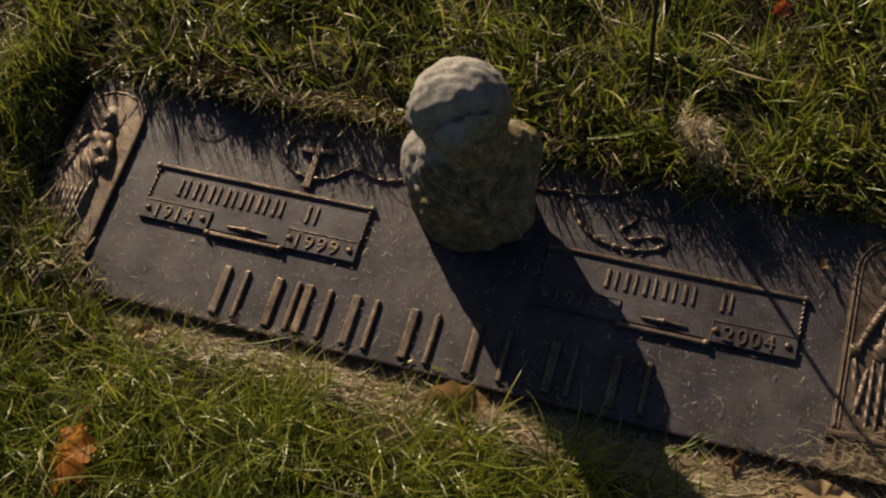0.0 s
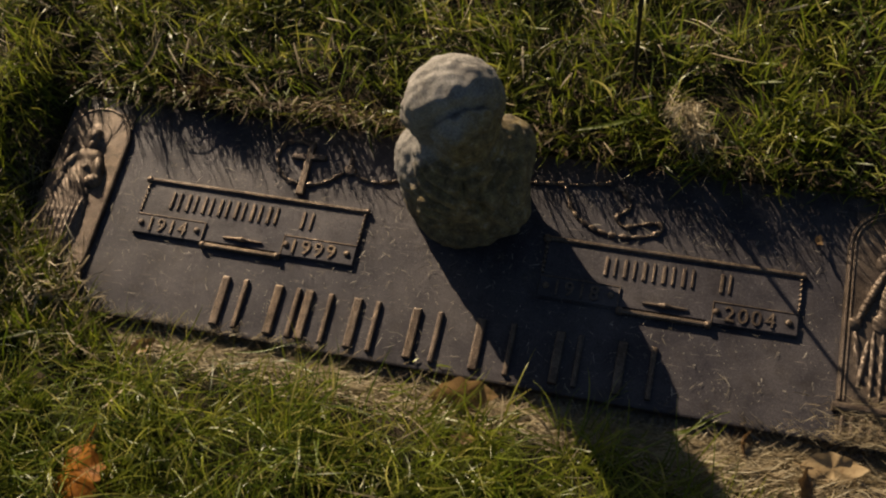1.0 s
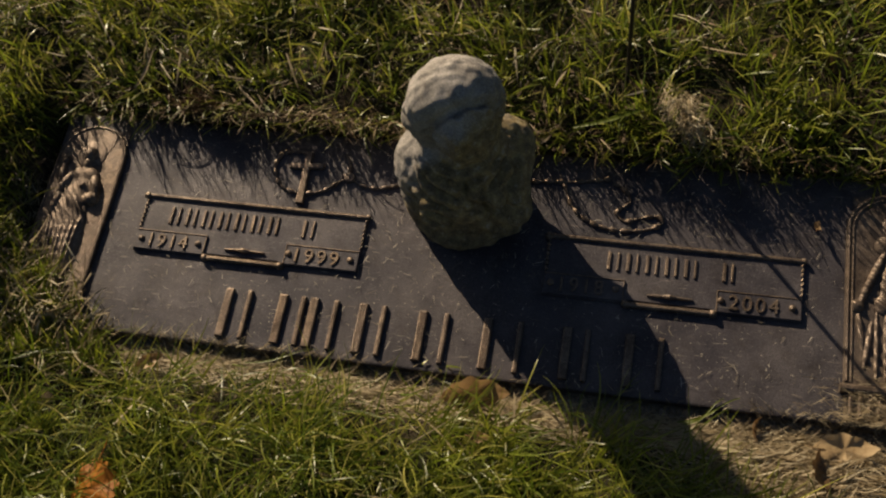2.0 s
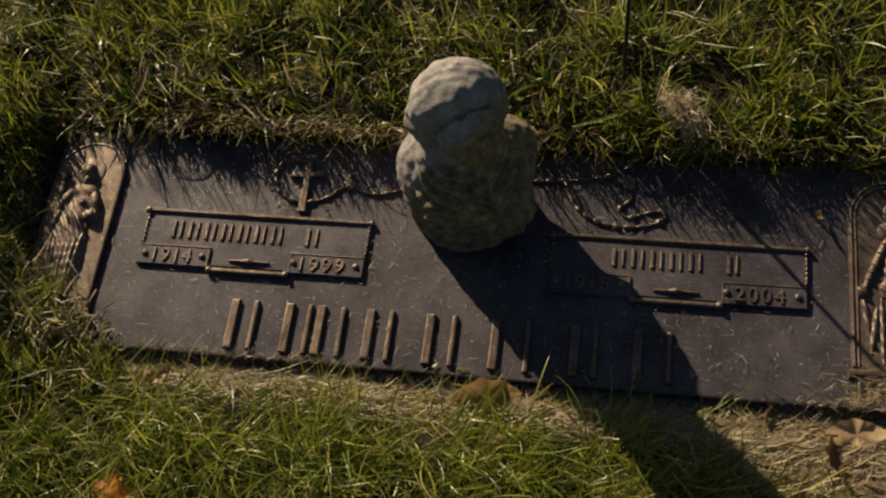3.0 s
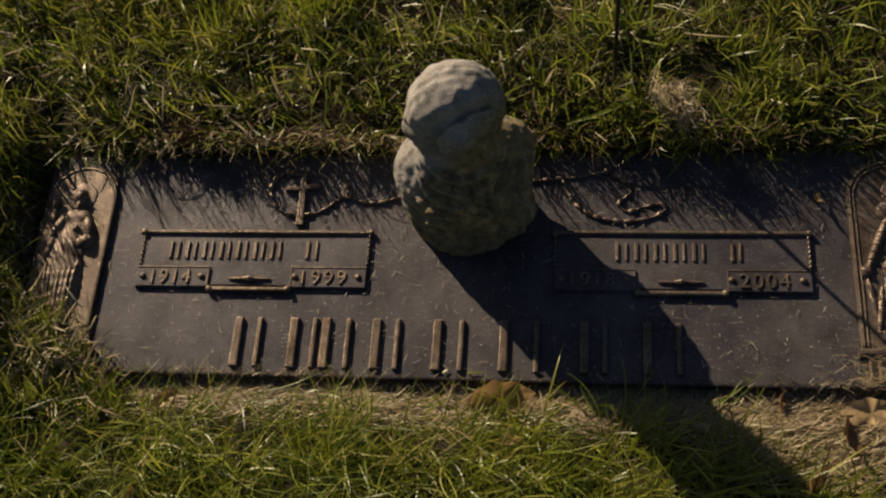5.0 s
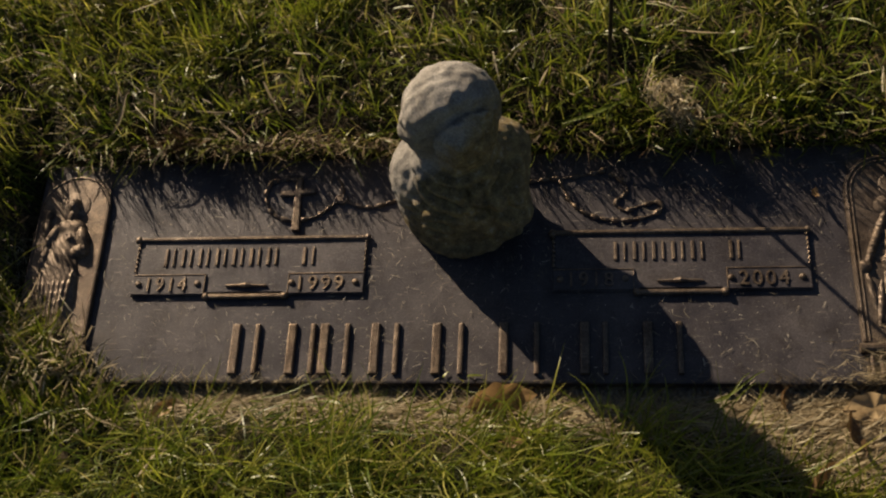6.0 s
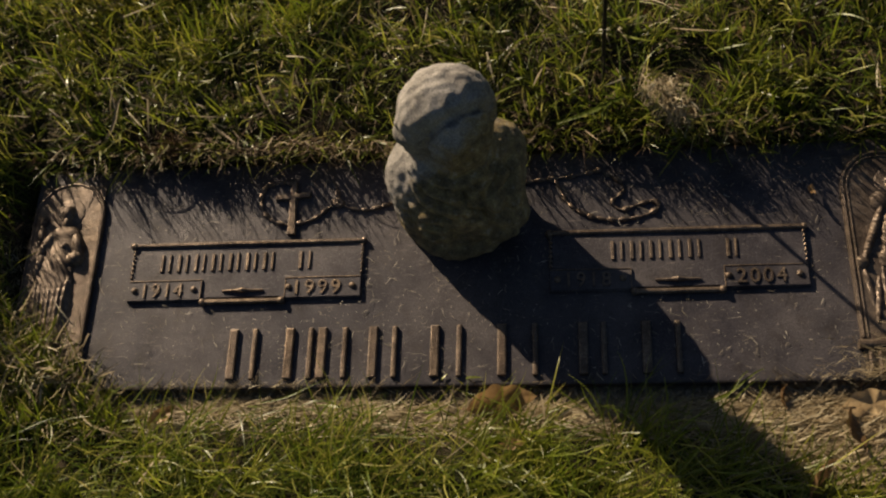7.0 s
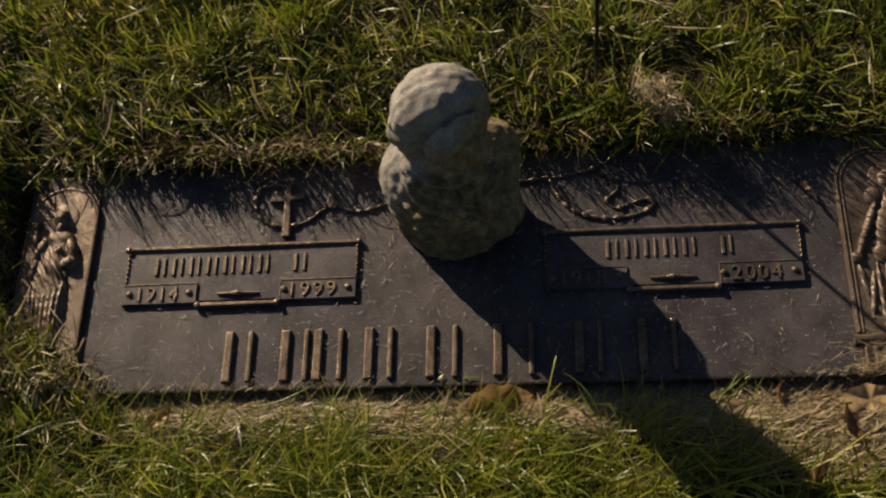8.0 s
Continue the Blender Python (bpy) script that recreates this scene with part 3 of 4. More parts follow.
def figure(p):
    """A small hooded half figure, one hand laid on its breast, its head bent forward."""
    d = ellipsoid(p, (0.007, 0.080, 0.060), (0.077, 0.057, 0.088))
    d = smin(d, ellipsoid(p, (0.004, 0.072, 0.004), (0.066, 0.066, 0.060)), 0.012)
    d = smin(d, ellipsoid(p, (0.044, 0.058, 0.016), (0.036, 0.038, 0.052)), 0.014)
    d = smin(d, ellipsoid(p, (-0.033, 0.083, 0.080), (0.037, 0.042, 0.048)), 0.018)
    d = smin(d, ellipsoid(p, (-0.026, 0.064, 0.030), (0.043, 0.039, 0.048)), 0.014)
    d = smin(d, ellipsoid(p, (0.058, 0.104, 0.097), (0.033, 0.033, 0.038)), 0.018)
    d = smin(d, ellipsoid(p, (0.014, 0.082, 0.138), (0.044, 0.042, 0.045)), 0.018)
    # hood: cloth in rolled bands, each thickening towards its front edge, the face set back under the first
    mid = np.array((0.0175, 0.0765, 0.2185))
    q = p - mid
    u = q @ (np.array((0.34, -0.92, -0.17)) / 0.9954)
    u = u + 0.0018 * np.sin(q @ np.array((55.0, 10.0, -30.0))) + 0.0007 * lumps(p, 8, 60, 140, 9)
    hood = ellipsoid(p, mid, (0.0525, 0.0525, 0.0545))
    for edge, height, length in ((0.0150, 0.0020, 0.010), (-0.0030, 0.0026, 0.012), (-0.0240, 0.0022, 0.010)):
        hood = hood - height * np.exp(-np.clip((edge - u) / length, 0, 9)) / (1 + np.exp(np.clip((u - edge) / 0.0030, -30, 30)))
    head = -smin(-hood, 0.0205 - u, 0.010)
    head = smin(head, ellipsoid(p, (0.012, 0.088, 0.180), (0.049, 0.042, 0.048)), 0.012)
    # the hood's rolled edge beside both cheeks
    for a, b, ra, rb in (((-0.017, 0.060, 0.240), (-0.027, 0.067, 0.205), 0.0115, 0.0135), ((-0.027, 0.067, 0.205), (-0.019, 0.067, 0.168), 0.0135, 0.0130),
                         ((0.052, 0.064, 0.240), (0.055, 0.075, 0.205), 0.0100, 0.0115), ((0.055, 0.075, 0.205), (0.046, 0.076, 0.174), 0.0115, 0.0110)):
        head = smin(head, capsule(p, a, b, ra, rb), 0.007)
    # worn face, hardly more than a lump
    face = ellipsoid(p, (0.026, 0.069, 0.208), (0.041, 0.039, 0.053))
    face = smin(face, ellipsoid(p, (0.026, 0.058, 0.180), (0.030, 0.025, 0.024)), 0.012)
    face = smin(face, capsule(p, (0.029, 0.040, 0.246), (0.029, 0.031, 0.222), 0.0050, 0.0070), 0.007)
    face = face + 0.0020 * lumps(p, 14, 110, 300, 5) + 0.0012 * lumps(p, 10, 60, 110, 15)
    head = smin(head, face, 0.003) + 0.0042 * np.exp(-((u - 0.0225) / 0.0030) ** 2) * np.clip((p[..., 2] - 0.165) / 0.02, 0, 1)
    d = smin(d, head, 0.006)
    # cowl folds under the chin
    for k in range(3):
        d = smin(d, ring(p, (0.015, 0.070 - 0.004 * k, 0.156 - 0.014 * k), (0.1, -0.45, 0.9), 0.041 + 0.005 * k, 0.0040), 0.007)
    # sleeve and forearm, with a hollow under them
    d = smin(d, capsule(p, (0.066, 0.078, 0.092), (0.072, 0.048, 0.052), 0.020, 0.021), 0.012)
    d = smin(d, capsule(p, (0.070, 0.046, 0.050), (0.038, 0.032, 0.047), 0.020, 0.015), 0.008)
    for a, b in (((-0.044, 0.022, 0.024), (-0.016, 0.012, 0.020)), ((-0.016, 0.012, 0.020), (0.020, 0.010, 0.020)), ((0.020, 0.010, 0.020), (0.062, 0.018, 0.018))):
        d = -smin(-d, capsule(p, a, b, 0.0080), 0.007)
    # back of the hand, long fingers spread over the breast, the thumb raised
    d = smin(d, ellipsoid(p, (0.023, 0.022, 0.078), (0.024, 0.013, 0.020)), 0.005)
    fingers = (((0.010, 0.020, 0.097), (-0.011, 0.023, 0.111), (-0.028, 0.036, 0.114)),
               ((0.005, 0.017, 0.081), (-0.022, 0.020, 0.091), (-0.043, 0.037, 0.096)),
               ((-0.002, 0.015, 0.064), (-0.027, 0.018, 0.069), (-0.047, 0.037, 0.075)),
               ((-0.004, 0.014, 0.048), (-0.027, 0.017, 0.050), (-0.046, 0.036, 0.052)))
    for (a, b, c), (a2, b2, c2) in zip(fingers, fingers[1:]):
        g = [(np.array(v) + np.array(w)) / 2 + (0, 0.003, 0) for v, w in ((a, a2), (b, b2), (c, c2))]
        d = -smin(-d, capsule(p, g[0] * 0.8 + g[1] * 0.2, g[1], 0.0072), 0.002)
        d = -smin(-d, capsule(p, g[1], g[2], 0.0068, 0.0046), 0.002)
    for a, b, c in fingers:
        d = smin(d, smin(capsule(p, a, b, 0.0066, 0.0060), capsule(p, b, np.array(c) + (0.003, 0.003, 0), 0.0060, 0.0042), 0.002), 0.0012)
    d = -smin(-d, capsule(p, (0.024, 0.030, 0.126), (0.040, 0.018, 0.090), 0.0045), 0.004)
    d = smin(d, capsule(p, (0.012, 0.032, 0.126), (0.026, 0.021, 0.098), 0.0062, 0.0085), 0.002)
    # folds of the other sleeve
    for a, b, ra, rb in (((0.049, 0.047, 0.134), (0.037, 0.028, 0.112), 0.0070, 0.0095), ((0.069, 0.055, 0.122), (0.056, 0.028, 0.097), 0.0075, 0.0100),
                         ((0.083, 0.074, 0.108), (0.074, 0.041, 0.084), 0.0075, 0.0095)):
        d = smin(d, capsule(p, a, b, ra, rb), 0.003)
    for a, b in (((0.044, 0.030, 0.124), (0.050, 0.018, 0.096)), ((0.068, 0.040, 0.110), (0.068, 0.024, 0.084))):
        d = -smin(-d, capsule(p, a, b, 0.0040), 0.003)
    x, y, z = p[..., 0], p[..., 1], p[..., 2]
    folds = 0.0032 * np.sin(150 * z + 95 * x + 3 * np.sin(34 * y)) * np.clip((0.128 - z) / 0.02, 0, 1) * np.clip((x - 0.034) / 0.02, 0, 1)
    return d + folds + 0.0006 * lumps(p, 16, 60, 160, 6) + 0.0008 * lumps(p, 24, 250, 600, 7)


def statue_mesh(nt=260, nz=170, nd=100):
    th = np.linspace(0, 2 * np.pi, nt, endpoint=False)
    head_c = np.array([0.018, 0.080, 0.214])
    rows = []
    for z in np.linspace(0.0, head_c[2], nz):
        s = z / head_c[2]
        o = np.array([0.008 + 0.010 * s, 0.080, z])
        rows.append((o, 0.0))
    rows += [(head_c, e) for e in np.linspace(0, math.pi / 2 - 0.02, nd)[1:]]
    o = np.array([r[0] for r in rows])[:, None]
    e = np.array([r[1] for r in rows])[:, None]
    way = np.stack([np.cos(e) * np.cos(th), np.cos(e) * np.sin(th), np.sin(e) + 0 * th], -1)
    t = np.full(way.shape[:2], 0.16)
    for _ in range(64):
        t = np.maximum(t - 0.7 * figure(o + way * t[..., None]), 0.003)
    v = o + way * t[..., None]
    n = len(rows)
    verts = v.reshape(-1, 3).tolist() + [(v[-1].mean(0)).tolist(), (0.008, 0.08, 0.0)]
    faces = []
    for r in range(n - 1):
        for k in range(nt):
            k2 = (k + 1) % nt
            faces.append((r * nt + k, r * nt + k2, (r + 1) * nt + k2, (r + 1) * nt + k))
    faces += [((n - 1) * nt + k, (n - 1) * nt + (k + 1) % nt, n * nt) for k in range(nt)]
    faces += [((k + 1) % nt, k, n * nt + 1) for k in range(nt)]
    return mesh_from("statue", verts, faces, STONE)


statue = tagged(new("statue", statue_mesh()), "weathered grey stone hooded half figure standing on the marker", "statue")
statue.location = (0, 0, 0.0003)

# ---- thin rod behind the marker ----
base = Vector((0.1855, 0.245, -0.03))
rod = part("garden_stake", add_tube(bmesh.new(), [base, base + Vector((0.004, -0.002, 0.24)), base + Vector((0.010, -0.004, 0.48))], [0.0027, 0.0025, 0.0022], 10), ROD, None)
tagged(rod, "thin black steel stake pushed into the lawn", "stake")


# ---- grass ----
def blades(roots, azimuth, lean, bend, length, width, twist, seg=5, sway=0.16):
    """Curved, tapering blades in one go: vertices and quads."""
    n = len(roots)
    pos = np.empty((n, seg + 1, 3))
    side = np.empty((n, seg + 1, 3))
    p = roots.copy()
    curl = RNG.normal(0, sway, n)
    azimuth0 = azimuth
    for k in range(seg + 1):
        s = k / seg
        a = lean + bend * s
        azimuth = azimuth0 + curl * s
        d = np.stack([np.sin(a) * np.cos(azimuth), np.sin(a) * np.sin(azimuth), np.cos(a)], 1)
        flat = np.stack([-np.sin(azimuth), np.cos(azimuth), np.zeros(n)], 1)
        up = np.cross(d, flat)
        tw = twist * (0.4 + 0.6 * s)
        pos[:, k] = p
        side[:, k] = flat * np.cos(tw)[:, None] + up * np.sin(tw)[:, None]
        p = p + d * (length / seg)[:, None]
    lim = np.where(outside(pos[..., 0], pos[..., 1]) <= 0, 0.0015, ground_z(pos[..., 0], pos[..., 1]) + 0.001)
    low = pos[..., 2] < lim
    pos[..., 2] = np.where(low & (np.arange(seg + 1) > 0)[None], lim + 0.002 * RNG.rand(n, seg + 1), pos[..., 2])
    s = np.arange(seg + 1) / seg
    shape = np.minimum(1, 0.65 + s * 1.2) * (1 - s ** 2.6) + 0.02
    half = side * (width[:, None] * shape[None] / 2)[..., None]
    verts = np.stack([pos - half, pos + half], 2).reshape(-1, 3)
    b = np.arange(n)[:, None] * 2 * (seg + 1) + 2 * np.arange(seg)[None]
    faces = np.stack([b, b + 1, b + 3, b + 2], -1).reshape(-1, 4)
    return verts, faces


def stuff(name, verts, faces, material, label, category):
    me = bpy.data.meshes.new(name)
    me.vertices.add(len(verts))
    me.vertices.foreach_set("co", verts.astype(np.float32).ravel())
    me.loops.add(faces.size)
    me.loops.foreach_set("vertex_index", faces.astype(np.int32).ravel())
    me.polygons.add(len(faces))
    me.polygons.foreach_set("loop_start", np.arange(0, faces.size, 4, dtype=np.int32))
    me.polygons.foreach_set("use_smooth", np.ones(len(faces), dtype=bool))
    me.materials.append(material)
    me.update(calc_edges=True)
    me.validate()
    return tagged(new(name, me), label, category, kind="stuff")


RNG = np.random.RandomState(11)


def scatter(count, x0, x1, y0, y1, keep):
    """Random places in a rectangle, thinned by keep(x, y) from 0 to 1."""
    x, y = RNG.uniform(x0, x1, count), RNG.uniform(y0, y1, count)
    ok = RNG.rand(count) < keep(x, y)
    return x[ok], y[ok]


def lapped(x, y):
    """Where sod has crept over the plate: its upper edge, and its front left corner."""
    top = y > Y_TOP - 0.005 - 0.006 * waves(x, y * 0, 6, 15, 60, 31)
    corner = (x + HALF_W) / 0.150 + (y - Y_LOW) / 0.085 < 1 + 0.2 * waves(x, y, 5, 30, 80, 32)
    return top | corner


def lawn_keep(x, y):
    d = outside(x, y)
    k = np.clip((d - 0.010 - 0.009 * waves(x, y, 5, 12, 40, 8)) / 0.024, 0.03, 1)
    front = (y < Y_LOW) & (x > -0.50) & (x < 0.60)
    k = np.where(front, np.clip((d - 0.034 - 0.012 * waves(x, y, 4, 10, 30, 8)) / 0.026, 0.02, 1), k)
    dry = np.exp(-(((x - 0.44) / 0.10) ** 2 + ((y + 0.22) / 0.06) ** 2))
    k = np.where(front & (x > 0.24), np.clip((d - 0.045 - 0.5 * np.clip(x - 0.30, 0, 0.12)) / 0.03, 0, 1), k)
    k = np.where((d <= 0), np.where(lapped(x, y), 0.30 + 0.6 * (x < -0.42), 0), k) * (1 - 0.85 * dry)
    k = k * (1 - 0.55 * np.exp(-((x + 0.24) / 0.16) ** 2 - ((y - 0.185) / 0.028) ** 2))
    k = k * (1 - 0.9 * np.exp(-(((x - 0.188) / 0.014) ** 2 + ((y - 0.232) / 0.022) ** 2)))
    return k * np.clip(0.60 + 0.65 * waves(x, y, 8, 35, 105, 9) + 0.7 * np.exp(-(((x + 0.6) / 0.26) ** 2 + ((y - 0.40) / 0.16) ** 2)), 0.05, 1)


def root_z(x, y):
    return np.where(outside(x, y) <= 0, 0.003, ground_z(x, y))


def spread(x, y, per, jitter):
    """Each place becomes a tuft: roots close together, and a direction that the tuft leans to."""
    n = len(x)
    way, tall = RNG.uniform(0, 2 * np.pi, n), RNG.uniform(0.65, 1.25, n)
    i = np.repeat(np.arange(n), per)
    dx, dy = RNG.normal(0, jitter, n * per), RNG.normal(0, jitter, n * per)
    out = np.arctan2(dy + 0.6 * jitter * np.sin(way[i]), dx + 0.6 * jitter * np.cos(way[i]))
    return x[i] + dx, y[i] + dy, out if per > 1 else way[i], tall[i]


def grow(x, y, way, tall, hmin, hmax, wmin, wmax, wild=1.0, seg=5):
    """Blades for those roots: loose tufts behind the marker, combed over and long in front."""
    n = len(x)
    d = outside(x, y)
    front = (y < Y_LOW + 0.03) & (RNG.rand(n) < 0.85)
    az = way + RNG.normal(0, 0.6, n)
    az = np.where(front & (RNG.rand(n) < 0.5), radians(25) + RNG.normal(0, 0.8, n), az)
    az = np.where(front & (d < 0.06), radians(8) + RNG.normal(0, 0.5, n) + np.pi * (RNG.rand(n) < 0.25), az)
    near = (d < 0.045) & (y > 0) & (RNG.rand(n) < 0.6)
    az = np.where(near, -np.pi / 2 + RNG.normal(0, 0.9, n), az)
    lean = np.where(front, RNG.uniform(0.35, 1.25, n), np.abs(RNG.normal(0.55, 0.36, n)) * wild)
    lean = np.where(front & (d < 0.035), np.maximum(lean, 0.95), lean)
    bend = np.where(front, RNG.uniform(0.1, 1.2, n), RNG.normal(0.75, 0.5, n))
    length = tall * (hmin + (hmax - hmin) * RNG.rand(n) ** 1.4) * np.clip(1 + 0.22 * waves(x, y, 6, 12, 40, 12), 0.6, 1.45)
    length = length * np.clip(0.6 + d / 0.08, 0.6, 1) * np.where(x < -HALF_W, 0.75, 1.0) * np.where((d < 0.09) & (y > 0), np.where(x < 0.0, 0.72, np.where(x > 0.2, 1.2, 1.0)), 1.0)
    width = wmin + (wmax - wmin) * RNG.rand(n) ** 1.6
    width = np.where(y < Y_LOW, 0.70 * width, width)
    return blades(np.stack([x, y, root_z(x, y) - 0.003], 1), az, lean, bend, length, width, RNG.normal(0, 0.8, n), seg, 0.45)


def far_off(x, y):
    r = np.hypot(x + 0.1, y - 0.06)
    return ((x < -0.92) | (x > 0.72) | (y < -0.52) | (y > 0.64)) * np.exp(-np.clip(r - 1.0, 0, 9) / 1.3)


def dryness(x, y):
    patch = np.exp(-(((x - 0.44) / 0.10) ** 2 + ((y + 0.22) / 0.06) ** 2)) + 0.6 * np.exp(-(((x - 0.05) / 0.16) ** 2 + ((y - 0.29) / 0.06) ** 2)) + 0.6 * np.exp(-(((x + 0.55) / 0.22) ** 2 + ((y - 0.38) / 0.12) ** 2))
    patch = patch - 0.35 * ((x > 0.33) & (y > 0))
    return np.clip(np.where(y < -0.2, 0.12, 0.24) + 0.42 * waves(x, y, 6, 6, 20, 21) + patch, 0.04, 1)


NEAR = (-0.92, 0.72, -0.52, 0.64)
x, y = scatter(7200, *NEAR, lawn_keep)
stuff("lawn_grass", *grow(*spread(x, y, 9, 0.009), 0.024, 0.072, 0.0014, 0.0034), GREEN, "green lawn grass with yellowing blades", "grass")
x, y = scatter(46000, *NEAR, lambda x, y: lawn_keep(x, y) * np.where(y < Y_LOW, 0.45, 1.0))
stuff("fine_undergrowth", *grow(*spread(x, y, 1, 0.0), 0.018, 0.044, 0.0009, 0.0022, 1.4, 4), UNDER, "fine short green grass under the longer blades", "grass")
x, y = scatter(13000, *NEAR, lambda x, y: lawn_keep(x, y) * dryness(x, y))
stuff("dry_lawn_grass", *grow(*spread(x, y, 2, 0.004), 0.020, 0.065, 0.0010, 0.0026, 1.9), STRAW, "dry straw-coloured blades among the lawn grass", "dry grass")
x, y = scatter(90000, -5.0, 5.0, -5.0, 5.0, far_off)
x2, y2 = scatter(75000, -2.3, 2.1, -2.1, 2.2, lambda x, y: far_off(x, y) * np.clip((2.0 - np.hypot(x + 0.1, y - 0.06)) / 1.1, 0, 1) ** 1.5)
x, y = np.concatenate([x, x2]), np.concatenate([y, y2])
stuff("far_lawn_grass", *grow(*spread(x, y, 3, 0.010), 0.03, 0.09, 0.002, 0.0048, 1.0, 3), GREEN, "green lawn grass around the grave", "grass")

# a paler stretch of fine grass behind the marker
x, y = scatter(30000, *NEAR, lambda x, y: np.sqrt(lawn_keep(x, y)) * np.exp(-((x + 0.50) / 0.28) ** 2 - ((y - 0.47) / 0.13) ** 2))
stuff("pale_lawn_grass", *grow(*spread(x, y, 2, 0.006), 0.026, 0.062, 0.0010, 0.0024, 1.35, 4), PALE, "fine yellowing grass in a pale stretch of lawn", "grass")

# dead litter on the soil between the tufts
n = 11000
x, y = RNG.uniform(-0.92, 0.72, n), RNG.uniform(-0.52, 0.64, n)
ok = (outside(x, y) > 0.02) & (y > -0.1)
x, y = x[ok], y[ok]
n = len(x)
stuff("grass_litter", *blades(np.stack([x, y, ground_z(x, y) + RNG.uniform(0.001, 0.008, n)], 1), RNG.uniform(0, 2 * np.pi, n), RNG.uniform(1.1, 1.6, n), RNG.normal(0.0, 0.3, n),
                              RNG.uniform(0.012, 0.045, n), RNG.uniform(0.0008, 0.0022, n), RNG.normal(0, 0.5, n), 2), THATCH, "dead brown litter lying between the tufts", "dry grass")

# long combed-over blades in front of the marker
x, y = scatter(14500, -0.85, 0.66, -0.52, Y_LOW - 0.015, lawn_keep)
n = len(x)
stuff("combed_grass", *blades(np.stack([x, y, ground_z(x, y) + RNG.uniform(0, 0.018, n)], 1), radians(20) + RNG.normal(0, 0.95, n) + np.pi * (RNG.rand(n) < 0.25), RNG.uniform(0.35, 1.15, n), RNG.normal(0.75, 0.45, n),
                              RNG.uniform(0.045, 0.110, n), RNG.uniform(0.0008, 0.0023, n), RNG.normal(0, 0.7, n), 7, 0.8), GREEN, "long grass blades combed over beside the marker", "grass")

# pale dead strands lying on top of the lawn
x, y = scatter(3000, *NEAR, lambda x, y: lawn_keep(x, y) * np.where(y < 0, 0.35, 0.25))
n = len(x)
stuff("loose_straw", *blades(np.stack([x, y, ground_z(x, y) + RNG.uniform(0.012, 0.035, n)], 1), RNG.uniform(0, 2 * np.pi, n), RNG.uniform(1.25, 1.6, n), RNG.normal(0.1, 0.25, n),
                             RNG.uniform(0.02, 0.075, n), RNG.uniform(0.0010, 0.0028, n), RNG.normal(0, 0.6, n)), STRAW, "loose pale straw lying on the lawn", "dry grass")

# thatch: short dead stems matted along the marker's edges
n = 34000
edge = np.where(RNG.rand(n) < 0.35, RNG.uniform(0.0, 0.5, n), RNG.rand(n))
tx = RNG.uniform(-0.62, 0.62, n)
ty = np.where(edge < 0.5, Y_LOW - 0.026 - np.abs(RNG.normal(0, 0.013, n)), Y_TOP - 0.002 + np.abs(RNG.normal(0, 0.016, n)))
low_left = (edge < 0.5) & (tx < -0.12 + 0.03 * np.sin(40 * tx)) | (edge < 0.03) | (edge < 0.5) & (tx > 0.38)
fine = np.where(edge > 0.47, 0.55, 1.0)
ty = np.where(low_left, ty + 0.020, ty)
corner = edge > 0.91
tx = np.where(corner, -HALF_W + np.abs(RNG.normal(0, 0.055, n)) - 0.02, tx)
ty = np.where(corner, Y_LOW + RNG.normal(0.0, 0.028, n), ty)
sideways = edge > 0.95
tx = np.where(sideways, -HALF_W - 0.006 - np.abs(RNG.normal(0, 0.02, n)), tx)
ty = np.where(sideways, RNG.uniform(Y_LOW, Y_TOP, n), ty)
on_right = (edge > 0.47) & (edge < 0.5)
tx = np.where(on_right, RNG.normal(0.505, 0.03, n), tx)
ty = np.where(on_right, Y_LOW + RNG.normal(0.008, 0.02, n), ty)
keep = ~((ty > 0.1) & (RNG.rand(n) < 0.78)) & ~((ty < Y_LOW - 0.02) & (tx > -0.46) & (tx < 0.30) & (RNG.rand(n) < 0.5))
tx, ty, fine = tx[keep], ty[keep], fine[keep]
n = len(tx)
tv = np.stack([tx, ty, root_z(tx, ty) + RNG.uniform(0, 0.008, n)], 1)
for sel, mat, words in ((ty > 0.05, THATCH, "matted brown thatch along the marker's upper edge"), (ty <= 0.05, STRAW, "matted straw-coloured thatch in front of the marker")):
    m = int(sel.sum())
    stuff("thatch", *blades(tv[sel], np.where(ty[sel] < -0.1, RNG.normal(0, 0.38, m) + np.pi * (RNG.rand(m) < 0.5), RNG.uniform(0, 2 * np.pi, m)), np.where(ty[sel] < -0.1, RNG.uniform(1.38, 1.62, m), RNG.uniform(0.9, 1.55, m)), RNG.uniform(-0.5, 0.6, m) * np.where(ty[sel] < -0.1, 0.4, 1.0),
                            RNG.uniform(0.010, 0.042, m) * np.where(ty[sel] > 0.1, 1.3, 1.0) * fine[sel], RNG.uniform(0.0005, 0.0016, m) * fine[sel], RNG.normal(0, 0.6, m), 3), mat, words, "dry grass")

